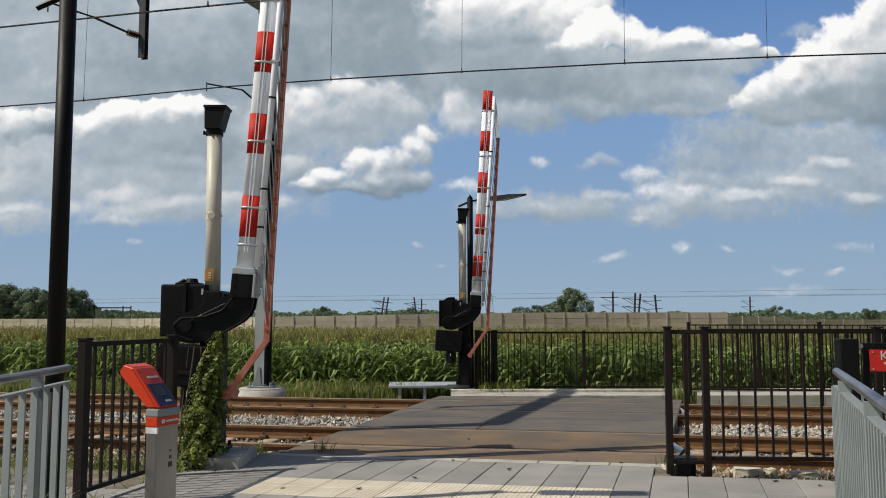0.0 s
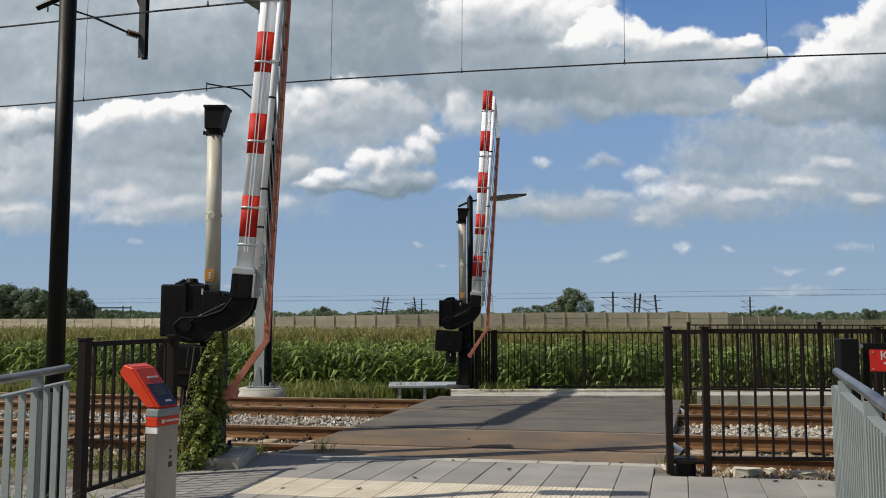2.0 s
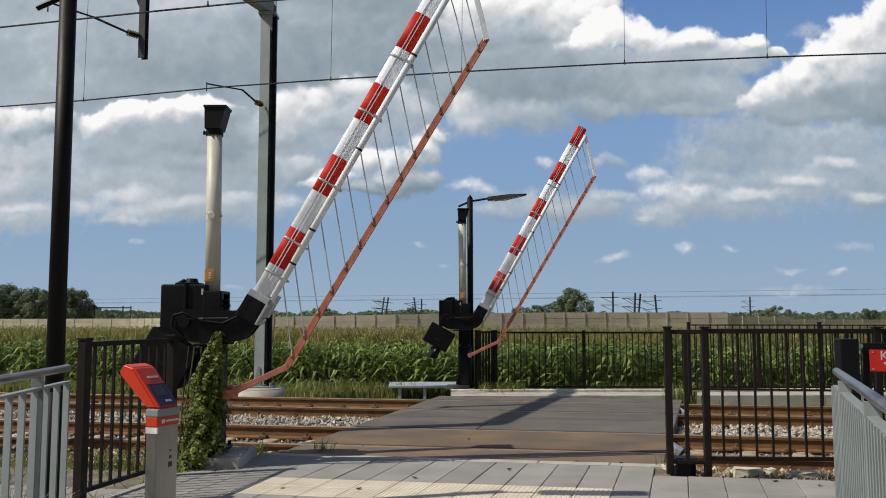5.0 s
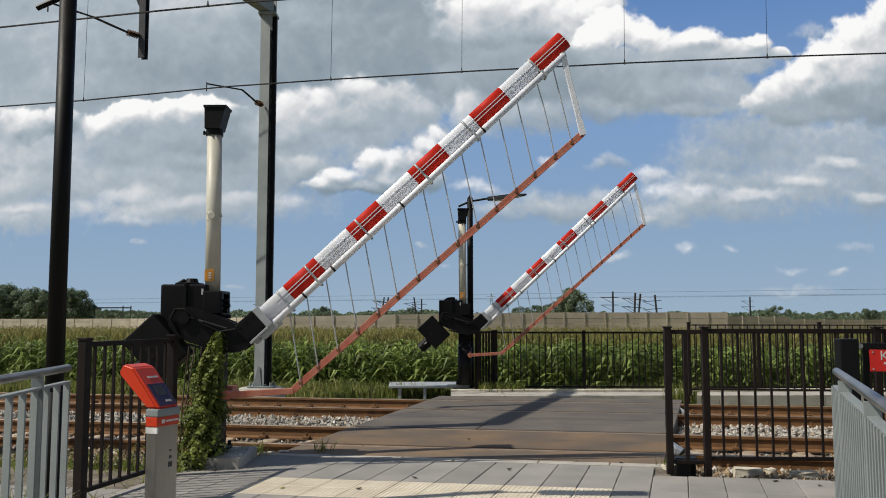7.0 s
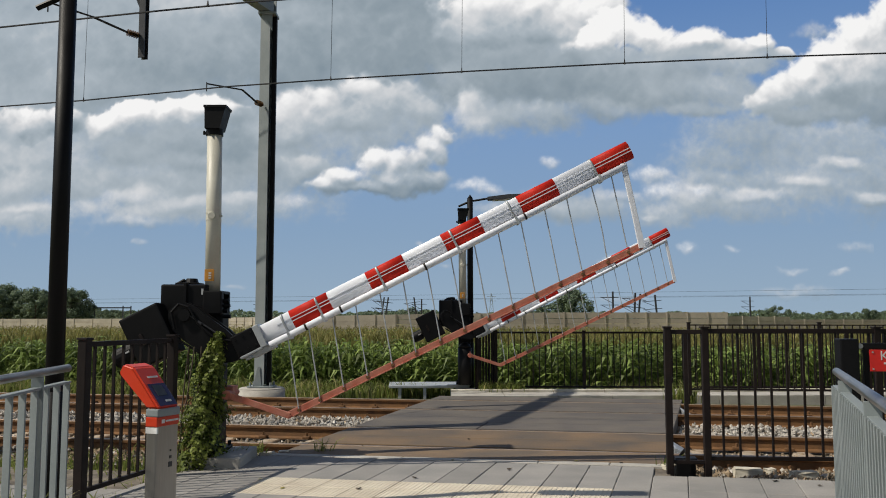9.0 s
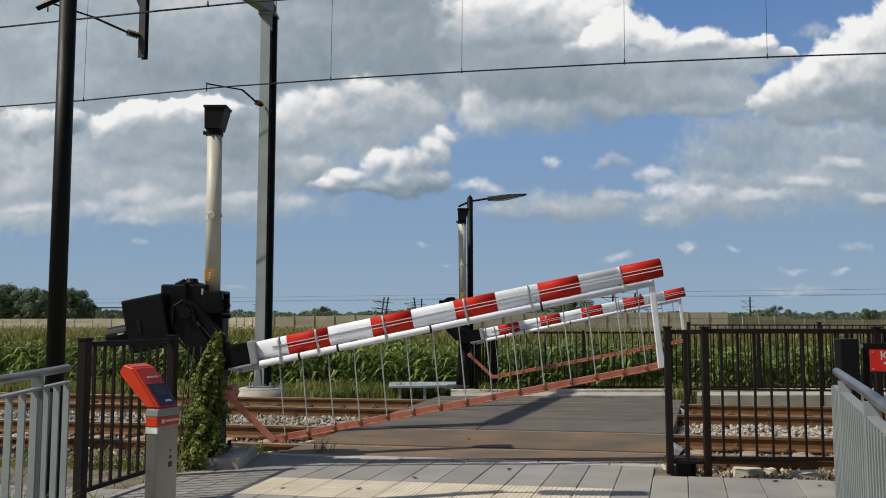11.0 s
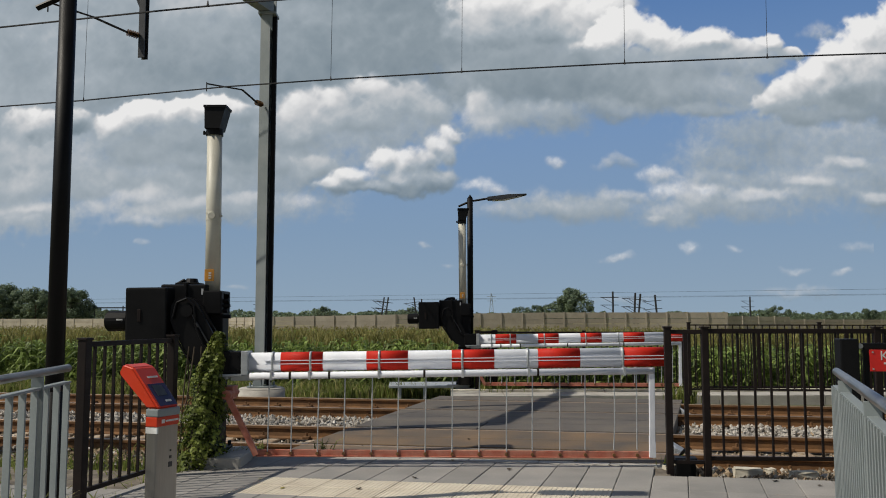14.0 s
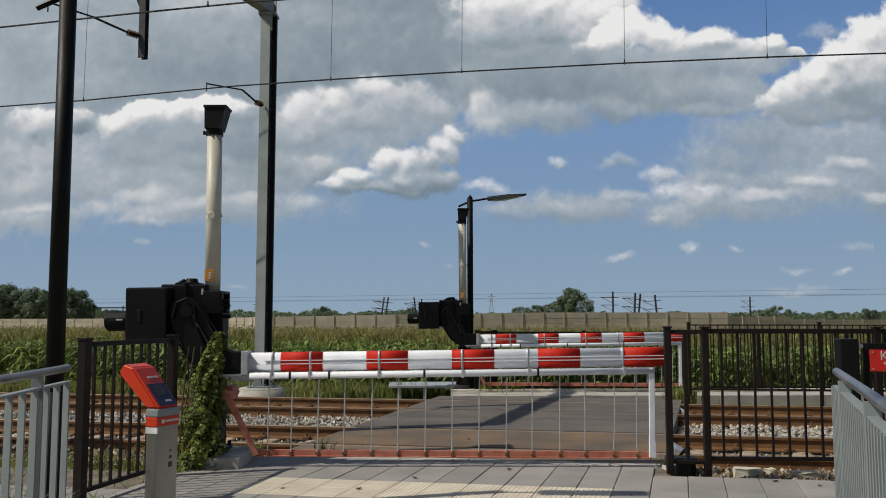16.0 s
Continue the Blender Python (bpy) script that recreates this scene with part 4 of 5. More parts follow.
def corn_plant(rnd, tall):
    """One maize plant: stalk, arched leaves, a tassel."""
    vs, fs, ms = [], [], []

    def strip(pts, mat_):
        k = len(vs)
        for (p, q) in pts:
            vs.append(p); vs.append(q)
        for i in range(len(pts) - 1):
            fs.append((k + 2 * i, k + 2 * i + 1, k + 2 * i + 3, k + 2 * i + 2))
            ms.append(mat_)
    strip([((-0.012, 0, 0), (0.012, 0, 0)), ((-0.008, 0, tall), (0.008, 0, tall))], 0)
    strip([((0, -0.012, 0), (0, 0.012, 0)), ((0, -0.008, tall), (0, 0.008, tall))], 0)
    a = rnd.uniform(0, 6.28)
    n = 14
    for i in range(n):
        z = tall * (0.16 + 0.80 * i / n)
        a += math.pi + rnd.uniform(-0.5, 0.5)
        L = rnd.uniform(0.5, 0.82) * (1.0 if i < n - 2 else 0.7)
        w = rnd.uniform(0.024, 0.043)
        ca, sa = math.cos(a), math.sin(a)
        pts = []
        for t, r, h, ww in ((0, 0, 0, 0.6), (0.35, 0.30, 0.20, 1.0), (0.7, 0.62, 0.22, 0.9), (1.0, 0.85, rnd.uniform(-0.15, 0.1), 0.1)):
            cx, cy, cz = ca * L * r, sa * L * r, z + L * h
            tw = 0.3 * t
            pts.append(((cx - sa * w * ww, cy + ca * w * ww, cz - tw * w), (cx + sa * w * ww, cy - ca * w * ww, cz + tw * w)))
        strip(pts, 0)
    for i in range(6):
        b = rnd.uniform(0, 6.28)
        l = rnd.uniform(0.08, 0.2)
        e = (math.cos(b) * l * 0.5, math.sin(b) * l * 0.5, tall + l)
        strip([((-0.010, 0, tall - 0.02), (0.010, 0, tall - 0.02)), ((e[0] - 0.008, e[1], e[2]), (e[0] + 0.008, e[1], e[2]))], 1)
    return np.array(vs), fs, ms


def make_corn():
    rnd = np.random.RandomState(11)
    kinds = [corn_plant(rnd, rnd.uniform(1.42, 1.62)) for _ in range(14)]
    for near in (True, False):
        V, F, S = [], [], []
        k = 0
        rows = np.arange(20.6, 26.5, 0.72) if near else np.concatenate([np.arange(26.6, 45, 1.1), np.arange(45, 84, 2.0)])
        for c in rows:
            half = 0.62 * c + 3
            step = 0.19 if near else 0.0115 * c
            xs = np.arange(-half, half, step)
            for x in xs:
                v, f, m = kinds[rnd.randint(len(kinds))]
                a = rnd.uniform(0, 6.28)
                s = rnd.uniform(0.95, 1.05) * np.interp(c, [20, 25, 34, 60], [1.17, 1.12, 1.0, 0.97]) * (1 + 0.05 * noise.noise((x * 0.2, c * 0.2, 5)))
                ca, sa = math.cos(a) * s, math.sin(a) * s
                xx = x + rnd.uniform(-0.05, 0.05)
                q = np.empty_like(v)
                wide = 1.0 if near else 1.0 + (c - 26) * 0.012
                q[:, 0] = (v[:, 0] * ca - v[:, 1] * sa) * wide + xx
                q[:, 1] = (v[:, 0] * sa + v[:, 1] * ca) * wide + c - SKEW * x + rnd.uniform(-0.08, 0.08)
                q[:, 2] = v[:, 2] * s - 0.95
                V.append(q)
                F.extend([tuple(i + k for i in ff) for ff in f])
                S.extend(m if near else np.where(rnd.uniform(size=len(m)) < np.interp(c, [26, 40, 70], [0.3, 0.55, 0.68]), 1, m).tolist())
                k += len(v)
        V = np.concatenate(V)
        me = bpy.data.meshes.new("corn_field")
        me.from_pydata(V.tolist(), [], F)
        me.materials.append(L_CORN); me.materials.append(L_TASSEL)
        me.polygons.foreach_set("material_index", np.asarray(S, dtype=np.int32))
        me.update()
        o = new("corn_field", me)
        tagged(o, "ripening green maize with yellow tassels behind the verge" if near else "yellowing maize field reaching into the distance", "maize", kind="stuff")


make_corn()


def make_ivy():
    """Ivy grown up round the near barrier post."""
    t = thing("ivy", pose(-2.40, 8.05, 0), "green ivy climbing the black barrier post", "ivy")
    rnd = np.random.RandomState(3)
    for k in range(7):
        a = k * 0.9
        r = 0.16
        pts = [Vector((math.cos(a + z) * r * (1 - z * 0.45), math.sin(a + z) * r * (1 - z * 0.45) - 0.02, z)) for z in np.linspace(0, 1.15, 7)]
        part("stem", sweep(B(), pts, 0.007, 5), M_WOOD, t)
    vs, fs = [], []
    n = 0
    while n < 6800:
        z = rnd.uniform(-0.05, 1.28)
        xc = 0.02 + 0.155 * z
        rad = np.interp(z, [0, 0.2, 0.65, 0.9, 1.1, 1.28], [0.19, 0.21, 0.165, 0.12, 0.08, 0.035])
        a = rnd.uniform(0, 6.28)
        rr = rad * (0.45 + 0.6 * rnd.uniform() + 0.9 * noise.noise((math.cos(a) * 2.5, math.sin(a) * 2.5, z * 5)))
        p = np.array((xc + math.cos(a) * rr, math.sin(a) * rr - 0.03, z))
        s = rnd.uniform(0.009, 0.028)
        u = rnd.normal(0, 1, 3)
        u /= np.linalg.norm(u)
        nn = np.array((math.cos(a), math.sin(a), 0.6)) + rnd.normal(0, 0.4, 3)
        v = np.cross(nn, u); v /= np.linalg.norm(v)
        u = np.cross(v, nn); u /= np.linalg.norm(u)
        k = len(vs)
        vs += [p - v * s, p + u * s * 0.7 - v * 0.2 * s, p + v * s * 1.1, p - u * s * 0.7 - v * 0.2 * s]
        fs.append((k, k + 1, k + 2, k + 3))
        n += 1
    lv = raw("foliage", vs, fs, L_IVY)
    lv.parent = t


make_ivy()


# ================= small things by the crossing =================
def make_cable_box():
    t = thing("cable_box", pose(2.31, 7.95, -0.12, 0, 0, -10), "black plastic cable box on the ballast beside the fence", "cable box")
    part("body", box(B(), -0.09, 0.09, -0.07, 0.07, 0, 0.20, 0.015), M_BLACK, t)
    part("lid", box(B(), -0.10, 0.10, -0.08, 0.08, 0.20, 0.225, 0.008), M_BLACK, t)
    part("cable", sweep(B(), [Vector(p) for p in ((0.05, 0.05, 0.18), (0.02, 0.2, 0.26), (0.0, 0.4, 0.18), (-0.02, 0.6, 0.06))], 0.016, 8), M_BLACK, t)


make_cable_box()


def make_deflectors():
    for c in (RAILS[0] + 0.75, RAILS[2] + 0.75):
        x, y = cross_point(c, 1.0)
        t = thing("deflector_plate", pose(x + 0.02, y, 0, 0, 0, TRACK_TURN), "sloping grey steel deflector plate at the deck's edge", "steel plate", "deflector plates")
        part("plate", prism(B(), [(0, -0.17), (0.26, -0.17), (0.26, -0.155), (0.02, -0.01), (0, -0.01)], -0.32, 0.32), M_GALV, t)
        part("rib", prism(B(), [(0.02, -0.17), (0.22, -0.17), (0.02, -0.04)], -0.38, -0.33), M_GALV, t)


make_deflectors()


def make_rubble():
    """Broken pale concrete blocks lying in the ballast and at the paving's edge."""
    rnd = np.random.RandomState(14)
    for x, y, z, a, b, h, turn in ((2.96, 8.10, -0.13, 0.13, 0.06, 0.10, -8), (3.46, 8.02, -0.13, 0.12, 0.055, 0.09, 4), (3.22, 8.22, -0.14, 0.05, 0.04, 0.09, 30), (2.16, 8.02, -0.10, 0.06, 0.05, 0.12, 20),
                                   (2.62, 8.2, -0.14, 0.045, 0.04, 0.09, 60), (-1.86, 8.78, -0.08, 0.10, 0.05, 0.10, 35), (-1.70, 8.92, -0.08, 0.06, 0.045, 0.09, 10), (-2.02, 8.62, -0.06, 0.05, 0.05, 0.10, 50)):
        bm = box(B(), -a, a, -b, b, 0, h, 0.012)
        for v in bm.verts:
            v.co += Vector(rnd.normal(0, 0.006, 3))
        o = mesh_ob("concrete_lump", bm, M_KERB)
        o.matrix_basis = pose(x, y, z, 0, 0, turn)
        tagged(o, "broken pale concrete lump lying in the ballast", "stone", "broken concrete lumps")


make_rubble()


def make_litter():
    """Single dead leaves and scraps on the paving."""
    rnd = np.random.RandomState(9)
    for x, y in ((-1.62, 7.42), (-0.70, 6.98), (-0.25, 7.45), (0.62, 7.85), (1.32, 8.3), (-1.35, 7.0), (2.9, 7.3), (3.2, 7.1), (0.1, 8.35), (1.75, 8.2), (-0.9, 9.3), (0.3, 9.8)):
        bm = B()
        n = 7
        a0, L = rnd.uniform(0, 6.28), rnd.uniform(0.02, 0.05)
        pts = []
        for k in range(n):
            a = 6.28 * k / n
            r = L * (1 if k % 2 else 0.6)
            pts.append(bm.verts.new((math.cos(a) * r, math.sin(a) * r * 0.6, 0.006 + 0.012 * rnd.uniform())))
        mid = bm.verts.new((0, 0, 0.004))
        for k in range(n):
            bm.faces.new((mid, pts[k], pts[(k + 1) % n]))
        o = mesh_ob("fallen_leaf", bm, L_DRY if rnd.uniform() < 0.4 else M_WOOD)
        o.matrix_basis = pose(x, y, 0.0, 0, 0, math.degrees(a0))
        tagged(o, "curled brown dead leaf lying on the paving", "leaf", "leaves on the paving")


make_litter()


# ================= distance =================
def wall_run(t, p, q, top0, top1, n, material):
    """Boarded bays between posts from p to q, the top sloping from top0 to top1."""
    p, q = Vector((*p, 0)), Vector((*q, 0))
    d = q - p
    nrm = Vector((d.y, -d.x, 0)).normalized()

    def slab(name, f0, f1, z0, z1, half):
        bm = B()
        lo = [p + d * f0 - nrm * half, p + d * f1 - nrm * half, p + d * f1 + nrm * half, p + d * f0 + nrm * half]
        a = [bm.verts.new((v.x, v.y, z0)) for v in lo]
        zz = (z1(f0), z1(f1), z1(f1), z1(f0))
        b = [bm.verts.new((v.x, v.y, z)) for v, z in zip(lo, zz)]
        for i in range(4):
            bm.faces.new((a[i], a[(i + 1) % 4], b[(i + 1) % 4], b[i]))
        bm.faces.new(b)
        bmesh.ops.recalc_face_normals(bm, faces=bm.faces[:])
        part(name, bm, material, t)
    for k in range(n):
        f0, f1 = k / n, (k + 1) / n
        slab("post", f0, f0 + 0.12 / d.length, -1.0, lambda f: top0 + (top1 - top0) * f + 0.05, 0.14)
        z = 0.2
        for j, fr in enumerate((0.36, 0.68, 1.0)):
            slab("board", f0 + 0.12 / d.length, f1 - 0.0005, z if j else -1.0, lambda f, fr=fr: 0.2 + (top0 + (top1 - top0) * f - 0.2) * fr - (0.05 if fr < 1 else 0.0), 0.06 - 0.012 * (j % 2))
            z = 0.2 + (min(top0, top1) - 0.2) * fr


def make_wall():
    """The noise wall beyond the field: a near boarded stretch and paler far ones."""
    t = thing("noise_wall", Matrix.Identity(4), "weathered brown boarded noise wall in bays beyond the field", "wall", "noise walls")
    wall_run(t, (-18.6, 90), (-5.1, 88), 1.60, 1.84, 6, M_WALL)
    wall_run(t, (-5.1, 88), (10.7, 88), 1.84, 2.06, 7, M_WALL)
    wall_run(t, (10.7, 88), (30.5, 88), 2.06, 2.08, 9, M_WALL)
    t = thing("noise_wall", Matrix.Identity(4), "low pale boarded noise wall beside the higher one", "wall", "noise walls")
    wall_run(t, (30.6, 89), (38.4, 91), 1.66, 1.62, 4, M_WALLP)
    t = thing("noise_wall", Matrix.Identity(4), "low pale far noise wall beyond the maize", "wall", "noise walls")
    wall_run(t, (-105, 165), (-57, 150), 1.30, 1.40, 12, M_WALLP)
    wall_run(t, (-57, 150), (-29.5, 110), 1.40, 1.52, 10, M_WALL)
    wall_run(t, (-29.5, 110), (-18.7, 90), 1.52, 1.58, 6, M_WALL)
    t = thing("noise_wall", Matrix.Identity(4), "low far grey noise wall beyond the field fence", "wall", "noise walls")
    wall_run(t, (49, 118), (80, 124), 1.28, 1.25, 10, M_WALL)


make_wall()


def make_tree(at, height, width, label, seed, clumps=64, leaves=110, trunk=True, low=0.25):
    rnd = np.random.RandomState(seed)
    t = thing("tree", at, label, "tree", "trees on the horizon")
    bm = cyl(B(), (0, 0, -0.5), (0, 0, height * 0.55), height * 0.022, height * 0.01, seg=7)
    for k in range(5):
        a = k * 1.3 + rnd.uniform(0, 1)
        z = height * rnd.uniform(0.3, 0.5)
        cyl(bm, (0, 0, z), (math.cos(a) * width * 0.3, math.sin(a) * width * 0.3, z + height * 0.25), height * 0.009, height * 0.003, seg=5)
    part("trunk", bm, M_WOOD, t)
    vs, fs = [], []
    for _ in range(clumps):
        f = rnd.uniform(low, 1)
        r = width / 2 * math.sin(min(1.0, (1.06 - f) / (1.06 - low) * 1.35) * math.pi * 0.62)
        a, q = rnd.uniform(0, 6.28), rnd.uniform(0.2, 1) ** 0.5
        c = np.array((math.cos(a) * r * q, math.sin(a) * r * q, height * (f - 0.06)))
        cr = height * rnd.uniform(0.08, 0.15)
        for _ in range(leaves):
            u = rnd.normal(0, 1, 3)
            u /= np.linalg.norm(u)
            p = c + u * cr * rnd.uniform(0.55, 1.0)
            s = height * rnd.uniform(0.014, 0.028)
            e = rnd.normal(0, 1, 3)
            e /= np.linalg.norm(e)
            g = np.cross(u, e)
            k = len(vs)
            vs += [p - e * s, p + g * s, p + e * s, p - g * s]
            fs.append((k, k + 1, k + 2, k + 3))
    o = raw("crown", vs, fs, L_TREE)
    o.parent = t
    return t


def far_at(u, d):
    """A place d metres away in the direction u (thousandths to the right per metre ahead)."""
    return Matrix.Translation((u * d / 1000, d, -1.0))


for k, (u, d, h, w_) in enumerate(((-532, 260, 13.0, 13), (-513, 255, 11.5, 11), (-496, 250, 12.0, 11), (-478, 260, 11.0, 11), (-455, 255, 11.5, 10), (-441, 258, 11.0, 9), (-465, 262, 9.0, 12),
                                   (-548, 250, 11.0, 11), (-420, 300, 6.5, 14), (-400, 300, 5.5, 14), (-380, 320, 5.5, 16), (-355, 320, 5.0, 16))):
    make_tree(far_at(u, d), h, w_, "dark green poplar and alder trees on the horizon", 20 + k)
for k, (u, d, h, w_) in enumerate(((157, 210, 10.2, 11), (146, 212, 8.4, 9), (130, 215, 6.2, 10), (115, 215, 5.8, 11), (97, 215, 5.6, 10),
                                   (408, 300, 7.0, 14), (395, 300, 5.5, 8), (350, 300, 4.6, 8), (360, 310, 4.8, 8), (440, 340, 5.0, 10), (470, 330, 5.5, 10), (490, 340, 5.0, 12), (515, 340, 6.5, 5),
                                   (525, 340, 6.0, 5), (540, 340, 5.5, 14), (-145, 330, 7.2, 8), (-40, 330, 7.0, 12), (-90, 330, 4.8, 10), (305, 300, 4.6, 6))):
    make_tree(far_at(u, d), h, w_, "bushy green tree beyond the noise wall", 50 + k)


def make_hedge():
    """The low far woods along the horizon."""
    rnd = np.random.RandomState(31)
    vs, fs = [], []
    for _ in range(26000):
        u = rnd.uniform(-0.56, 0.56)
        d = rnd.uniform(480, 560)
        top = 4.6 + 3.2 * noise.noise((u * 30, 0, 2)) + 1.5 * noise.noise((u * 110, 0, 4))
        if u > 0.02:
            top -= 1.2
        z = -1 + rnd.uniform(0.1, 1) ** 0.6 * max(1.5, top + 2)
        p = np.array((u * d, d, z))
        s = rnd.uniform(0.4, 0.9)
        e = rnd.normal(0, 1, 3); e /= np.linalg.norm(e)
        g = np.cross(e, rnd.normal(0, 1, 3)); g /= np.linalg.norm(g)
        k = len(vs)
        vs += [p - e * s, p + g * s, p + e * s, p - g * s]
        fs.append((k, k + 1, k + 2, k + 3))
    tagged(raw("far_woods", vs, fs, L_TREE), "hazy dark green belt of far trees on the horizon", "woods", kind="stuff")


make_hedge()


def make_far_mast(u, d, h, lean=0.0, arms=2, name="far catenary mast beyond the field"):
    t = thing("railway_mast", far_at(u, d) @ pose(0, 0, 0, 0, lean, 0), "dark steel " + name, "mast", "far railway masts")
    part("mast", box(B(), -0.16, 0.16, -0.16, 0.16, 0, h, 0), M_DARK, t)
    for k in range(arms):
        z = h - 1.2 - 1.6 * k
        bm = box(B(), -2.6, 1.2, -0.06, 0.06, z - 0.06, z + 0.06)
        cyl(bm, (-2.4, 0, z), (0, 0, z - 1.2), 0.05, seg=5)
        part("cross_arm", bm, M_DARK, t)
    return t


for u, d, h, lean in ((-72, 190, 7.4, 8), (-77, 190, 7.4, 8), (-30, 190, 7.4, -8), (-26, 195, 7.0, 0), (207, 170, 8.0, 0), (232, 160, 7.4, 3), (236, 165, 7.4, 6), (262, 165, 7.2, -5), (-220, 300, 9.0, -6), (374, 230, 8.5, 0), (-262, 300, 8, 0)):
    make_far_mast(u, d, h, lean)


def make_far_gantry():
    t = thing("railway_gantry", far_at(-403, 260), "thin grey catenary gantry beyond the field", "gantry", "far railway masts")
    part("girder", box(B(), -7, 6, -0.15, 0.15, 5.6, 6.0), M_DARK, t)
    for x in (-7, -5.5, 3.5, 6):
        part("leg", box(B(), x - 0.15, x + 0.15, -0.15, 0.15, 0, 6.4), M_DARK, t)
    t = thing("railway_gantry", far_at(-515, 270), "thin grey catenary gantry before dark trees", "gantry", "far railway masts")
    part("girder", box(B(), -6, 6, -0.12, 0.12, 4.6, 4.9), M_DARK, t)
    for x in (-6, -1, 5):
        part("leg", box(B(), x - 0.13, x + 0.13, -0.13, 0.13, 0, 5.2), M_DARK, t)


make_far_gantry()
for z, d in ((7.1, 186), (5.9, 186), (6.4, 200)):
    bm = cyl(B(), (-110, d + 60, z), (160, d - 40, z + 0.6), 0.025, seg=5)
    tagged(mesh_ob("far_wire", bm, M_WIRE), "thin far catenary wire over the noise wall", "cable", "far railway wires")
for u, d, h in ((59, 900, 30), (-262, 1200, 24)):
    t = thing("pylon", far_at(u, d), "hazy grey lattice power pylon on the horizon", "pylon")
    bm = B()
    for s in (-1, 1):
        cyl(bm, (s * 3, 0, 0), (s * 0.4, 0, h), 0.25, seg=4)
        for k in range(6):
            cyl(bm, (s * (3 - 0.43 * k), 0, h * k / 6), (-s * (3 - 0.43 * (k + 1)), 0, h * (k + 1) / 6), 0.12, seg=4)
    for z in (0.72, 0.88):
        cyl(bm, (-5, 0, h * z), (5, 0, h * z), 0.2, seg=4)
    part("lattice", bm, M_GREYP, t)


# ================= sky and clouds =================
def sky_backdrop():
    """Plain clear sky far behind the clouds: deeper blue overhead, paler towards the horizon."""
    m = bpy.data.materials.new("clear_sky")
    m.use_nodes = True
    n, l = m.node_tree.nodes, m.node_tree.links
    n.remove(n["Principled BSDF"])
    tc = n.new("ShaderNodeTexCoord")
    sx = n.new("ShaderNodeSeparateXYZ")
    l.new(tc.outputs["Object"], sx.inputs[0])
    mr = n.new("ShaderNodeMapRange")
    mr.inputs["From Min"].default_value, mr.inputs["From Max"].default_value = 0.0, 0.42 * 4300
    l.new(sx.outputs["Z"], mr.inputs["Value"])
    cr = n.new("ShaderNodeValToRGB")
    e = cr.color_ramp.elements
    e[0].position, e[0].color = 0.0, (0.335, 0.45, 0.57, 1)
    e[1].position, e[1].color = 1.0, (0.105, 0.23, 0.51, 1)
    for pos, c in ((0.25, (0.265, 0.395, 0.57, 1)), (0.55, (0.215, 0.355, 0.595, 1))):
        k = e.new(pos)
        k.color = c
    l.new(mr.outputs["Result"], cr.inputs["Fac"])
    em = n.new("ShaderNodeEmission")
    l.new(cr.outputs["Color"], em.inputs["Color"])
    l.new(em.outputs[0], n["Material Output"].inputs["Surface"])
    D = 4300.0
    vs, fs = [], []
    N = 24
    for i in range(N + 1):
        a = radians(-52 + 104 * i / N)
        for z in (-0.02, 0.35, 0.8):
            vs.append((math.sin(a) * D, math.cos(a) * D, z * D))
    for i in range(N):
        for j in range(2):
            k = i * 3 + j
            fs.append((k, k + 3, k + 4, k + 1))
    o = raw("backdrop", vs, fs, m)
    o.visible_shadow = False
    tagged(o, "clear blue summer sky", "sky", kind="structure")


sky_backdrop()


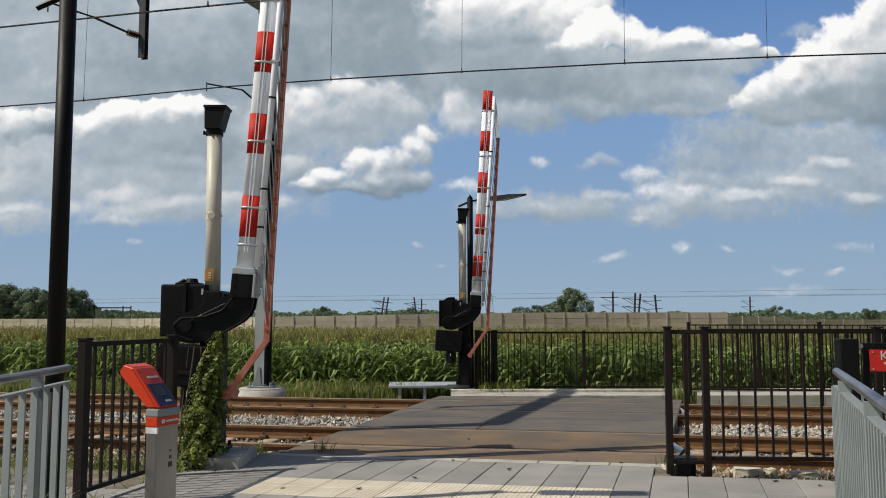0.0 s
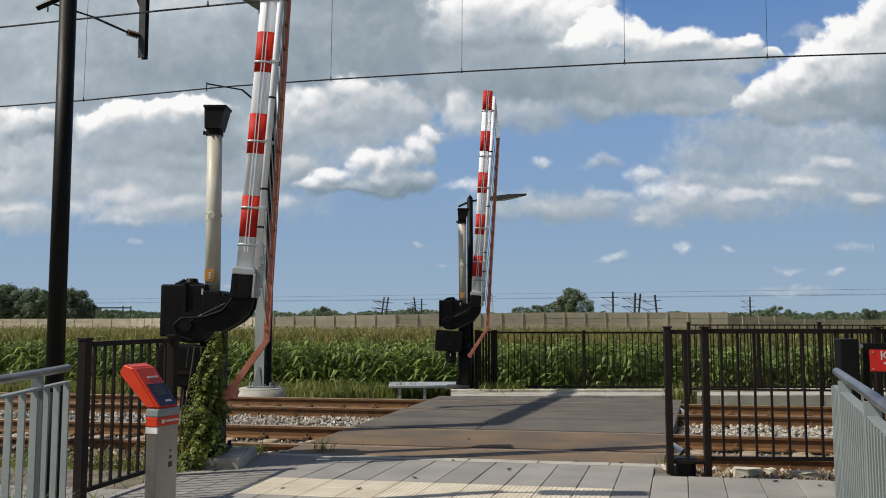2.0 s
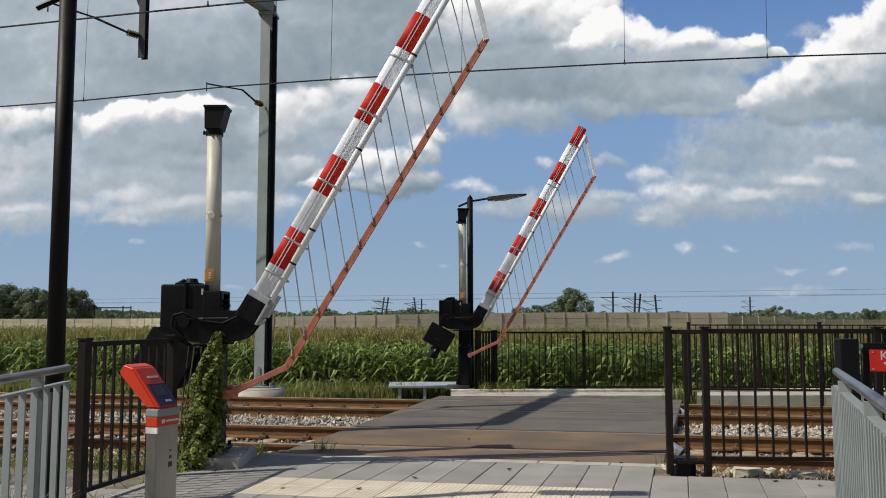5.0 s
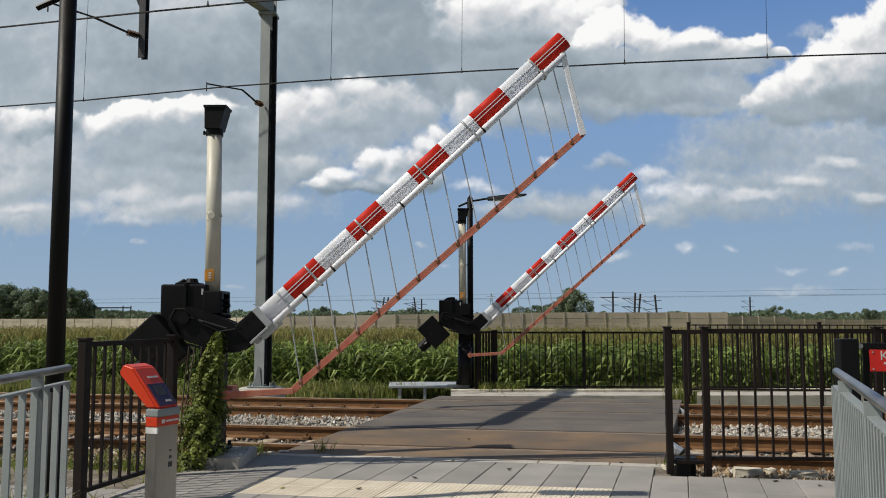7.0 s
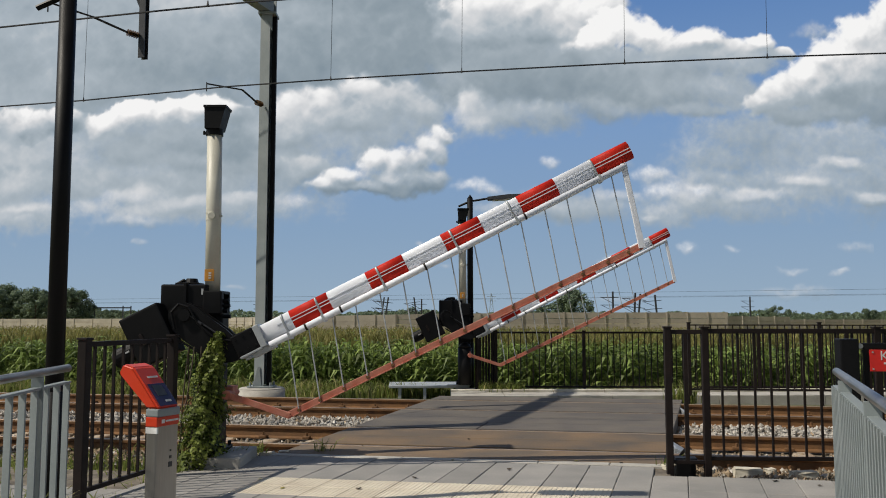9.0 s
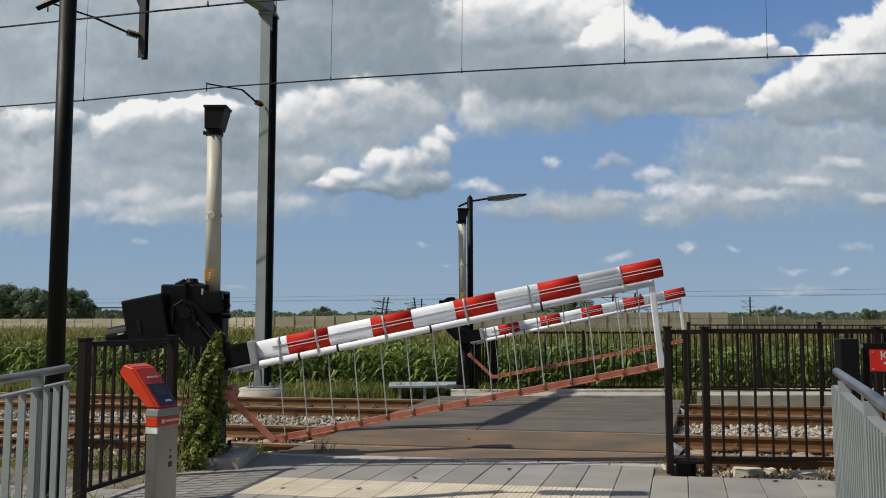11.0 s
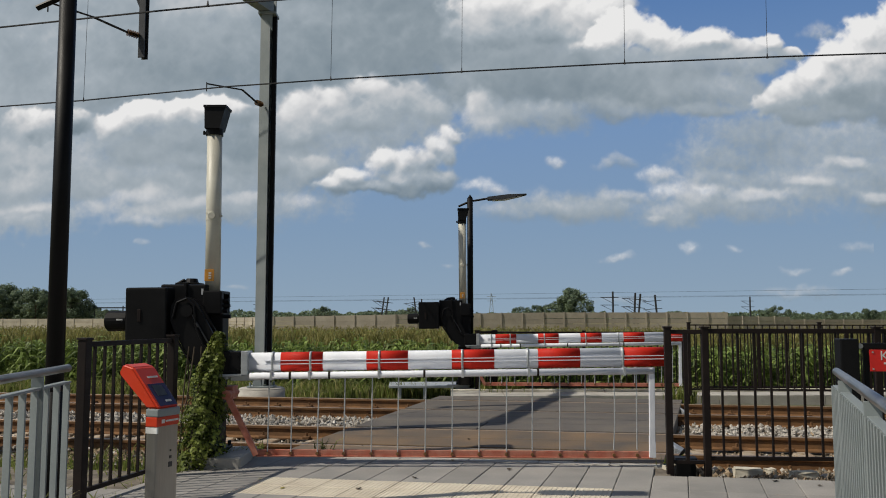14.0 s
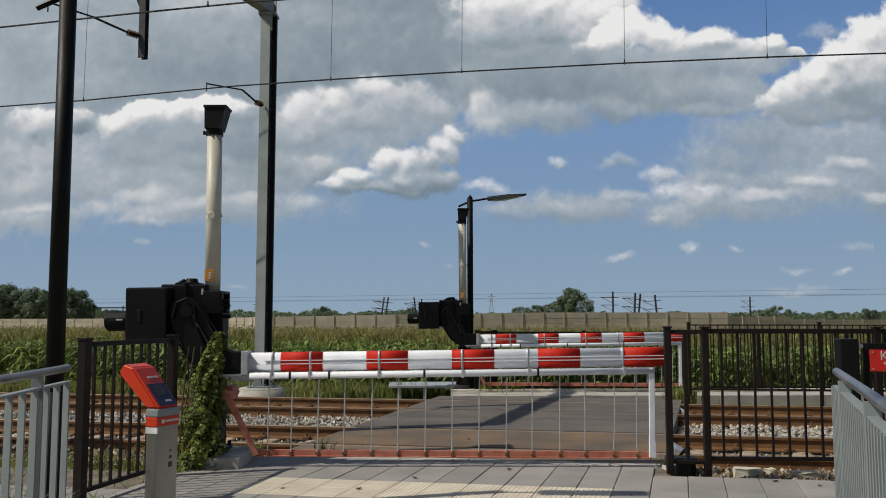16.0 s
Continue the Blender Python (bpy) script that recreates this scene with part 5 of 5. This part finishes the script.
def cloud_material(name, dist):
    """Cloud whose thickness and tone are spread over the bank; fine noise frays its edges."""
    m = bpy.data.materials.new(name)
    m.use_nodes = True
    n, l = m.node_tree.nodes, m.node_tree.links
    n.remove(n["Principled BSDF"])
    at = n.new("ShaderNodeAttribute"); at.attribute_name = "cover"
    li = n.new("ShaderNodeAttribute"); li.attribute_name = "tone"
    tc = n.new("ShaderNodeTexCoord")

    def nz(sc, det, rough):
        t = n.new("ShaderNodeTexNoise")
        t.inputs["Scale"].default_value, t.inputs["Detail"].default_value, t.inputs["Roughness"].default_value = sc / dist, det, rough
        l.new(tc.outputs["Object"], t.inputs["Vector"])
        return t.outputs["Fac"]

    def math_(op, a, b):
        t = n.new("ShaderNodeMath")
        t.operation = op
        for i, v in enumerate((a, b)):
            if isinstance(v, (int, float)):
                t.inputs[i].default_value = v
            else:
                l.new(v, t.inputs[i])
        return t.outputs[0]
    n1, n2 = nz(110, 4.0, 0.55), nz(55, 5.0, 0.5)
    c = at.outputs["Fac"]
    fray = math_("MULTIPLY", math_("MULTIPLY", c, math_("SUBTRACT", 1.0, c)), 4.0)
    alpha = math_("ADD", c, math_("MULTIPLY", math_("MULTIPLY", math_("SUBTRACT", n1, 0.5), 0.9), fray))
    cl = n.new("ShaderNodeClamp")
    l.new(alpha, cl.inputs["Value"])
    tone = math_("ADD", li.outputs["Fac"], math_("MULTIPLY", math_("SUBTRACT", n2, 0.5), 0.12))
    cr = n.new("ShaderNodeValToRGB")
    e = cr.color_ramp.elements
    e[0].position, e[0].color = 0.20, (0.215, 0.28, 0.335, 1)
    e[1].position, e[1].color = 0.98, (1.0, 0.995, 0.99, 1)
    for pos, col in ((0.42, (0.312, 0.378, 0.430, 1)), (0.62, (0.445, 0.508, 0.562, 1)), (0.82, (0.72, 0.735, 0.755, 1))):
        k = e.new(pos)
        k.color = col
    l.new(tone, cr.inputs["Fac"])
    em = n.new("ShaderNodeEmission")
    l.new(cr.outputs["Color"], em.inputs["Color"])
    tr = n.new("ShaderNodeBsdfTransparent")
    mx = n.new("ShaderNodeMixShader")
    l.new(cl.outputs[0], mx.inputs[0])
    l.new(tr.outputs[0], mx.inputs[1]); l.new(em.outputs[0], mx.inputs[2])
    l.new(mx.outputs[0], n["Material Output"].inputs["Surface"])
    return m


def lattice_noise(u, w, scale, seed, octaves=5, billow=False, gain=0.55):
    """Smooth value noise in octaves, from -1 to 1 (or 0 to 1 in billows)."""
    rnd = np.random.RandomState(seed)
    total, amp, norm = np.zeros_like(u), 1.0, 0.0
    for _ in range(octaves):
        tab = rnd.uniform(-1, 1, (256, 256))
        ang = rnd.uniform(0.3, 1.2)
        ca, sa = math.cos(ang) * scale, math.sin(ang) * scale
        x, y = u * ca - w * sa + 99 + rnd.uniform(0, 99), u * sa + w * ca + 99 + rnd.uniform(0, 99)
        i, j = np.floor(x).astype(int), np.floor(y).astype(int)
        fx, fy = x - i, y - j
        fx, fy = fx * fx * (3 - 2 * fx), fy * fy * (3 - 2 * fy)
        i, j = i % 255, j % 255
        v = (tab[i, j] * (1 - fx) + tab[i + 1, j] * fx) * (1 - fy) + (tab[i, j + 1] * (1 - fx) + tab[i + 1, j + 1] * fx) * fy
        total += amp * (1 - np.abs(v) * 2 if billow else v)
        norm += amp
        amp *= gain
        scale *= 2.03
    return total / norm


def cloud_bank(name, dist, groups, seed, label):
    """A far bank of clouds. Each group: puffs (across, up, half width, half height, tone; thousandths of the distance),
    softness of its edge, thickness, and how much its tops are paler than its base."""
    u = np.linspace(-0.64, 0.60, 900)
    w = np.linspace(0.0, 0.43, 310)
    uu, ww = np.meshgrid(u, w)
    cover, tone = np.zeros_like(uu), np.full_like(uu, 0.6)
    for g, (puffs, edge, thick, lift) in enumerate(groups):
        s = seed * 40 + g
        wu = uu + 0.016 * lattice_noise(uu, ww, 24, s, 4)
        wv = ww + 0.012 * lattice_noise(uu, ww, 24, s + 7, 4)
        acc, tt, wt = np.zeros_like(uu), np.zeros_like(uu), np.full_like(uu, 1e-9)
        for a, b, ra, rb, tn in puffs:
            q = (wv - b / 1000) / (rb / 1000)
            r = np.sqrt(((wu - a / 1000) / (ra / 1000)) ** 2 + q ** 2)
            d = 1 - r
            k = np.exp(5 * np.clip(d, -3, 1))
            acc += k
            tt += k * (tn + lift * np.clip(q, -1, 1))
            wt += k
        d = np.log(acc + 1e-9) / 5
        bil = lattice_noise(uu, ww, 30, s + 3, 6, True)
        h = np.clip(d, -1, 0.9) + 0.42 * bil
        c = np.clip((h + edge * 0.6) / (2 * edge) , 0, 1)
        c = c * c * (3 - 2 * c) * thick
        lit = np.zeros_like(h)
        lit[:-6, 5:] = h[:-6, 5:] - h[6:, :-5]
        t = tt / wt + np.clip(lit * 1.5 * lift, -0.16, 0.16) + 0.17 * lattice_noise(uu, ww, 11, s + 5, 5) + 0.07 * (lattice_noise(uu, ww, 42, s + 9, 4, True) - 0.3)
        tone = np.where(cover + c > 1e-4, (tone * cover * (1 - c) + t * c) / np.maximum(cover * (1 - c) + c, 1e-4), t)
        cover = cover * (1 - c) + c
    nx, nz_ = len(u), len(w)
    vs = np.stack([uu.ravel() * dist, np.zeros(uu.size), ww.ravel() * dist], 1)
    ii = np.arange(nx - 1)
    fs = np.concatenate([np.stack([j * nx + ii, j * nx + ii + 1, (j + 1) * nx + ii + 1, (j + 1) * nx + ii], 1) for j in range(nz_ - 1)])
    quad = cover.ravel()[fs].max(axis=1) > 0.004
    me = bpy.data.meshes.new(name)
    me.from_pydata(vs.tolist(), [], fs[quad].tolist())
    me.materials.append(cloud_material(name, dist))
    o = new(name, me)
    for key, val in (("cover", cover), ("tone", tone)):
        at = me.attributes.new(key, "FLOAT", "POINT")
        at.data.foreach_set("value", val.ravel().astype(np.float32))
    o.matrix_basis = Matrix.Translation((0, dist, 1.42))
    o.visible_shadow = False
    tagged(o, label, "clouds", kind="structure")
    return o


HIGH_VEIL = [(-497, 262, 155, 64.4, 0.62), (-335, 255, 154, 57.2, 0.58), (-174, 262, 126, 57.2, 0.56), (-522, 184, 140, 56.5, 0.64), (-368, 184, 140, 49.4, 0.6), (-236, 191, 91, 56.6, 0.58), (-76, 262, 91, 42.9, 0.56), (51, 269, 119, 35.8, 0.52), (192, 290, 113, 35.9, 0.52), (-131, 226, 77, 35.6, 0.56), (-339, 134, 139, 17.5, 0.64), (-540, 127, 104, 17.5, 0.66), (-133, 356, 212, 79.9, 0.48), (-395, 356, 212, 79.9, 0.52), (66, 348, 142, 50.8, 0.5)]
GREY_DECK = [(-529, 348, 142, 79.8, 0.6), (-358, 319, 141, 43.3, 0.47), (-253, 337, 156, 58, 0.5), (-147, 341, 141, 61.6, 0.42), (-34, 345, 106, 61.7, 0.44), (51, 327, 106, 47, 0.47), (-463, 290, 141, 28.8, 0.55), (-609, 255, 98, 135.8, 0.64), (-339, 385, 92, 21.9, 0.66), (-76, 407, 213, 29.3, 0.46), (-204, 377, 50, 29.2, 0.58), (-516, 392, 99, 29.2, 0.55)]
UPPER_WHITE = [(30, 393, 50, 21.9, 0.84), (94, 389, 53, 24.8, 0.9), (158, 388, 39, 24.8, 0.84), (190, 393, 21, 13.2, 0.8), (16, 359, 39, 21.8, 0.6), (101, 356, 50, 21.8, 0.6), (147, 335, 24, 13, 0.86)]
CREST = [(172, 341, 28, 21.7, 0.87), (200, 361, 32, 21.8, 0.96), (239, 359, 30, 20.4, 0.93), (270, 337, 32, 15.9, 0.69), (306, 347, 23, 16, 0.85), (341, 332, 32, 13, 0.63), (375, 344, 20, 13.1, 0.83), (403, 328, 20, 8.7, 0.63)]
GREY_BASE = [(214, 318, 64, 18.8, 0.56), (284, 314, 78, 21.6, 0.52), (362, 316, 56, 18.8, 0.56), (136, 301, 70, 27.4, 0.5), (241, 283, 91, 23, 0.5), (325, 283, 56, 18.7, 0.56), (65, 298, 78, 27.4, 0.49), (297, 262, 42, 8.6, 0.58)]
MIDDLE_BUMP = [(21, 263, 17, 20, 0.81), (30, 242, 27, 14.3, 0.73), (68, 251, 39, 20, 0.57), (110, 251, 42, 17.1, 0.55), (177, 260, 49, 14.3, 0.51)]
LEFT_LIT = [(-443, 233, 28, 19.9, 0.84), (-409, 249, 32, 20, 0.93), (-363, 253, 35, 17.1, 0.92), (-325, 256, 32, 15.7, 0.88), (-545, 237, 35, 24.9, 0.7), (-496, 242, 28, 17.8, 0.64), (-286, 251, 28, 17.9, 0.72)]
LEFT_SHADE = [(-355, 218, 77, 22.7, 0.5), (-296, 211, 63, 25.5, 0.45), (-407, 206, 56, 17, 0.53), (-247, 237, 42, 32.1, 0.5), (-320, 192, 84, 12.7, 0.56), (-557, 194, 70, 28.3, 0.64), (-232, 194, 42, 19.8, 0.56), (-458, 166, 105, 16.9, 0.62), (-347, 168, 84, 15.5, 0.58)]
LEFT_STREAK = [(-332, 140, 56, 11.2, 0.78), (-399, 152, 49, 12.6, 0.7), (-263, 145, 35, 9.1, 0.7), (-204, 140, 28, 12.6, 0.7), (-534, 132, 42, 7, 0.72), (-549, 161, 42, 15.5, 0.68), (-394, 124, 42, 7, 0.6)]
MIDDLE_SOFT = [(-206, 263, 32, 18.6, 0.86), (-171, 275, 34, 17.2, 0.88), (-118, 288, 32, 14.4, 0.9), (-83, 273, 39, 22.9, 0.74), (-44, 255, 32, 15.7, 0.64), (-146, 248, 63, 20, 0.6), (-216, 230, 42, 19.9, 0.58), (-187, 184, 35, 15.5, 0.55)]
LONE_CUMULUS = [(-105, 196, 18, 18.4, 0.87), (-82, 189, 20, 15.6, 0.81), (-139, 174, 22, 11.3, 0.83), (-162, 164, 15, 7.7, 0.73), (-56, 192, 20, 15.6, 0.69), (-32, 206, 17, 18.4, 0.71), (-18, 225, 15, 10.7, 0.77), (-117, 158, 49, 9.1, 0.47), (-47, 166, 35, 15.5, 0.47), (-82, 171, 35, 12.7, 0.57)]
RIGHT_TOWER = [(544, 377, 32, 29.2, 0.87), (501, 356, 28, 26.2, 0.92), (464, 327, 31, 24.6, 0.9), (432, 305, 28, 23.1, 0.88), (397, 282, 30, 20.1, 0.79), (378, 262, 21, 12.9, 0.69), (452, 280, 49, 23, 0.63), (502, 305, 46, 31.7, 0.73), (549, 334, 42, 43.4, 0.75)]
RIGHT_SHADE = [(508, 268, 53, 22.9, 0.37), (543, 262, 42, 32.2, 0.32), (462, 256, 56, 14.3, 0.47), (423, 253, 39, 11.4, 0.49)]
RIGHT_VEIL = [(382, 230, 77, 27, 0.54), (441, 208, 87, 34, 0.57), (332, 198, 56, 24.1, 0.54), (497, 219, 63, 39.1, 0.55), (446, 166, 105, 26.8, 0.6), (342, 170, 77, 21.1, 0.6), (523, 177, 49, 52.9, 0.56), (306, 133, 118, 16.8, 0.58), (146, 138, 104, 18.2, 0.56)]
RIGHT_LIT = [(272, 152, 29, 11.9, 0.9), (244, 171, 22, 9.9, 0.8), (300, 157, 31, 10.5, 0.84), (369, 152, 49, 9.1, 0.7), (432, 171, 31, 9.2, 0.7), (482, 191, 28, 9.2, 0.7), (515, 145, 28, 10.5, 0.66)]
THIN_VEIL = [(66, 129, 38, 11.2, 0.62), (117, 195, 13, 7.1, 0.75), (199, 191, 28, 6.4, 0.55), (125, 133, 56, 11.2, 0.58), (202, 148, 42, 9.1, 0.55), (240, 119, 12, 4.2, 0.65), (27, 160, 29, 7.7, 0.88), (453, 354, 21, 8.7, 0.6)]
PUFFS_A = [(291, 88, 12, 6.3, 0.85), (201, 74, 17, 4.2, 0.72), (425, 57, 15, 5.5, 0.75), (473, 59, 11, 4.8, 0.75), (-34, 90, 7, 3.5, 0.65), (-376, 88, 7, 3.5, 0.65)]
PUFFS_B = [(-266, 39, 14, 3.4, 0.65), (498, 87, 19, 6.3, 0.7), (529, 88, 11, 5.6, 0.7), (341, 88, 7, 3.5, 0.7), (3, 62, 8, 2.8, 0.65), (213, 25, 31, 4.8, 0.6), (420, 30, 41, 5.5, 0.6)]
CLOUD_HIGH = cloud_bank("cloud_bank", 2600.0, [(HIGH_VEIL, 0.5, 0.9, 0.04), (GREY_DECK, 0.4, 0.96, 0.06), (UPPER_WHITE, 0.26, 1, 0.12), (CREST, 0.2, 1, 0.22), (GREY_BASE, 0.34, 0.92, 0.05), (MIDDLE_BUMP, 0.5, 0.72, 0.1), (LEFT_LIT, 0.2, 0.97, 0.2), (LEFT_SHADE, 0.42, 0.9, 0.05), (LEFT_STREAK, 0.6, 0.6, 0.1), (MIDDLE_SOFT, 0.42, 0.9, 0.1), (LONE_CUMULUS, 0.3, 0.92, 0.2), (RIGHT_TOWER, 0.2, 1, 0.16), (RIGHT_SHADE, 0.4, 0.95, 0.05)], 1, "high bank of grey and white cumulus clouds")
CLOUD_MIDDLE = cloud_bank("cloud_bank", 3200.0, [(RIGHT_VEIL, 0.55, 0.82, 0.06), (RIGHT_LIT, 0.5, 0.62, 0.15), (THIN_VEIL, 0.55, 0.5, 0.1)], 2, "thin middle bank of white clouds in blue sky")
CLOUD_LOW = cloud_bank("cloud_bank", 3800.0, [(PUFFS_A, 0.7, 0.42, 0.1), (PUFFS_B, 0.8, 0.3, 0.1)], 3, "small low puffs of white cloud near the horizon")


def motions():
    """All that moves: the two barriers close, the clouds drift."""
    move_barrier(NEAR, 0.0, -1.0)
    move_barrier(FAR, 0.4, 5.0)
    for ob, dist, go in ((CLOUD_HIGH, 2600.0, 0.0331), (CLOUD_MIDDLE, 3200.0, 0.0221), (CLOUD_LOW, 3800.0, 0.0097)):
        walk(ob, [(t, Matrix.Translation((go * dist * t / 16.0, dist, 1.42))) for t in (0.0, 4.0, 8.0, 12.0, 16.0)])


motions()
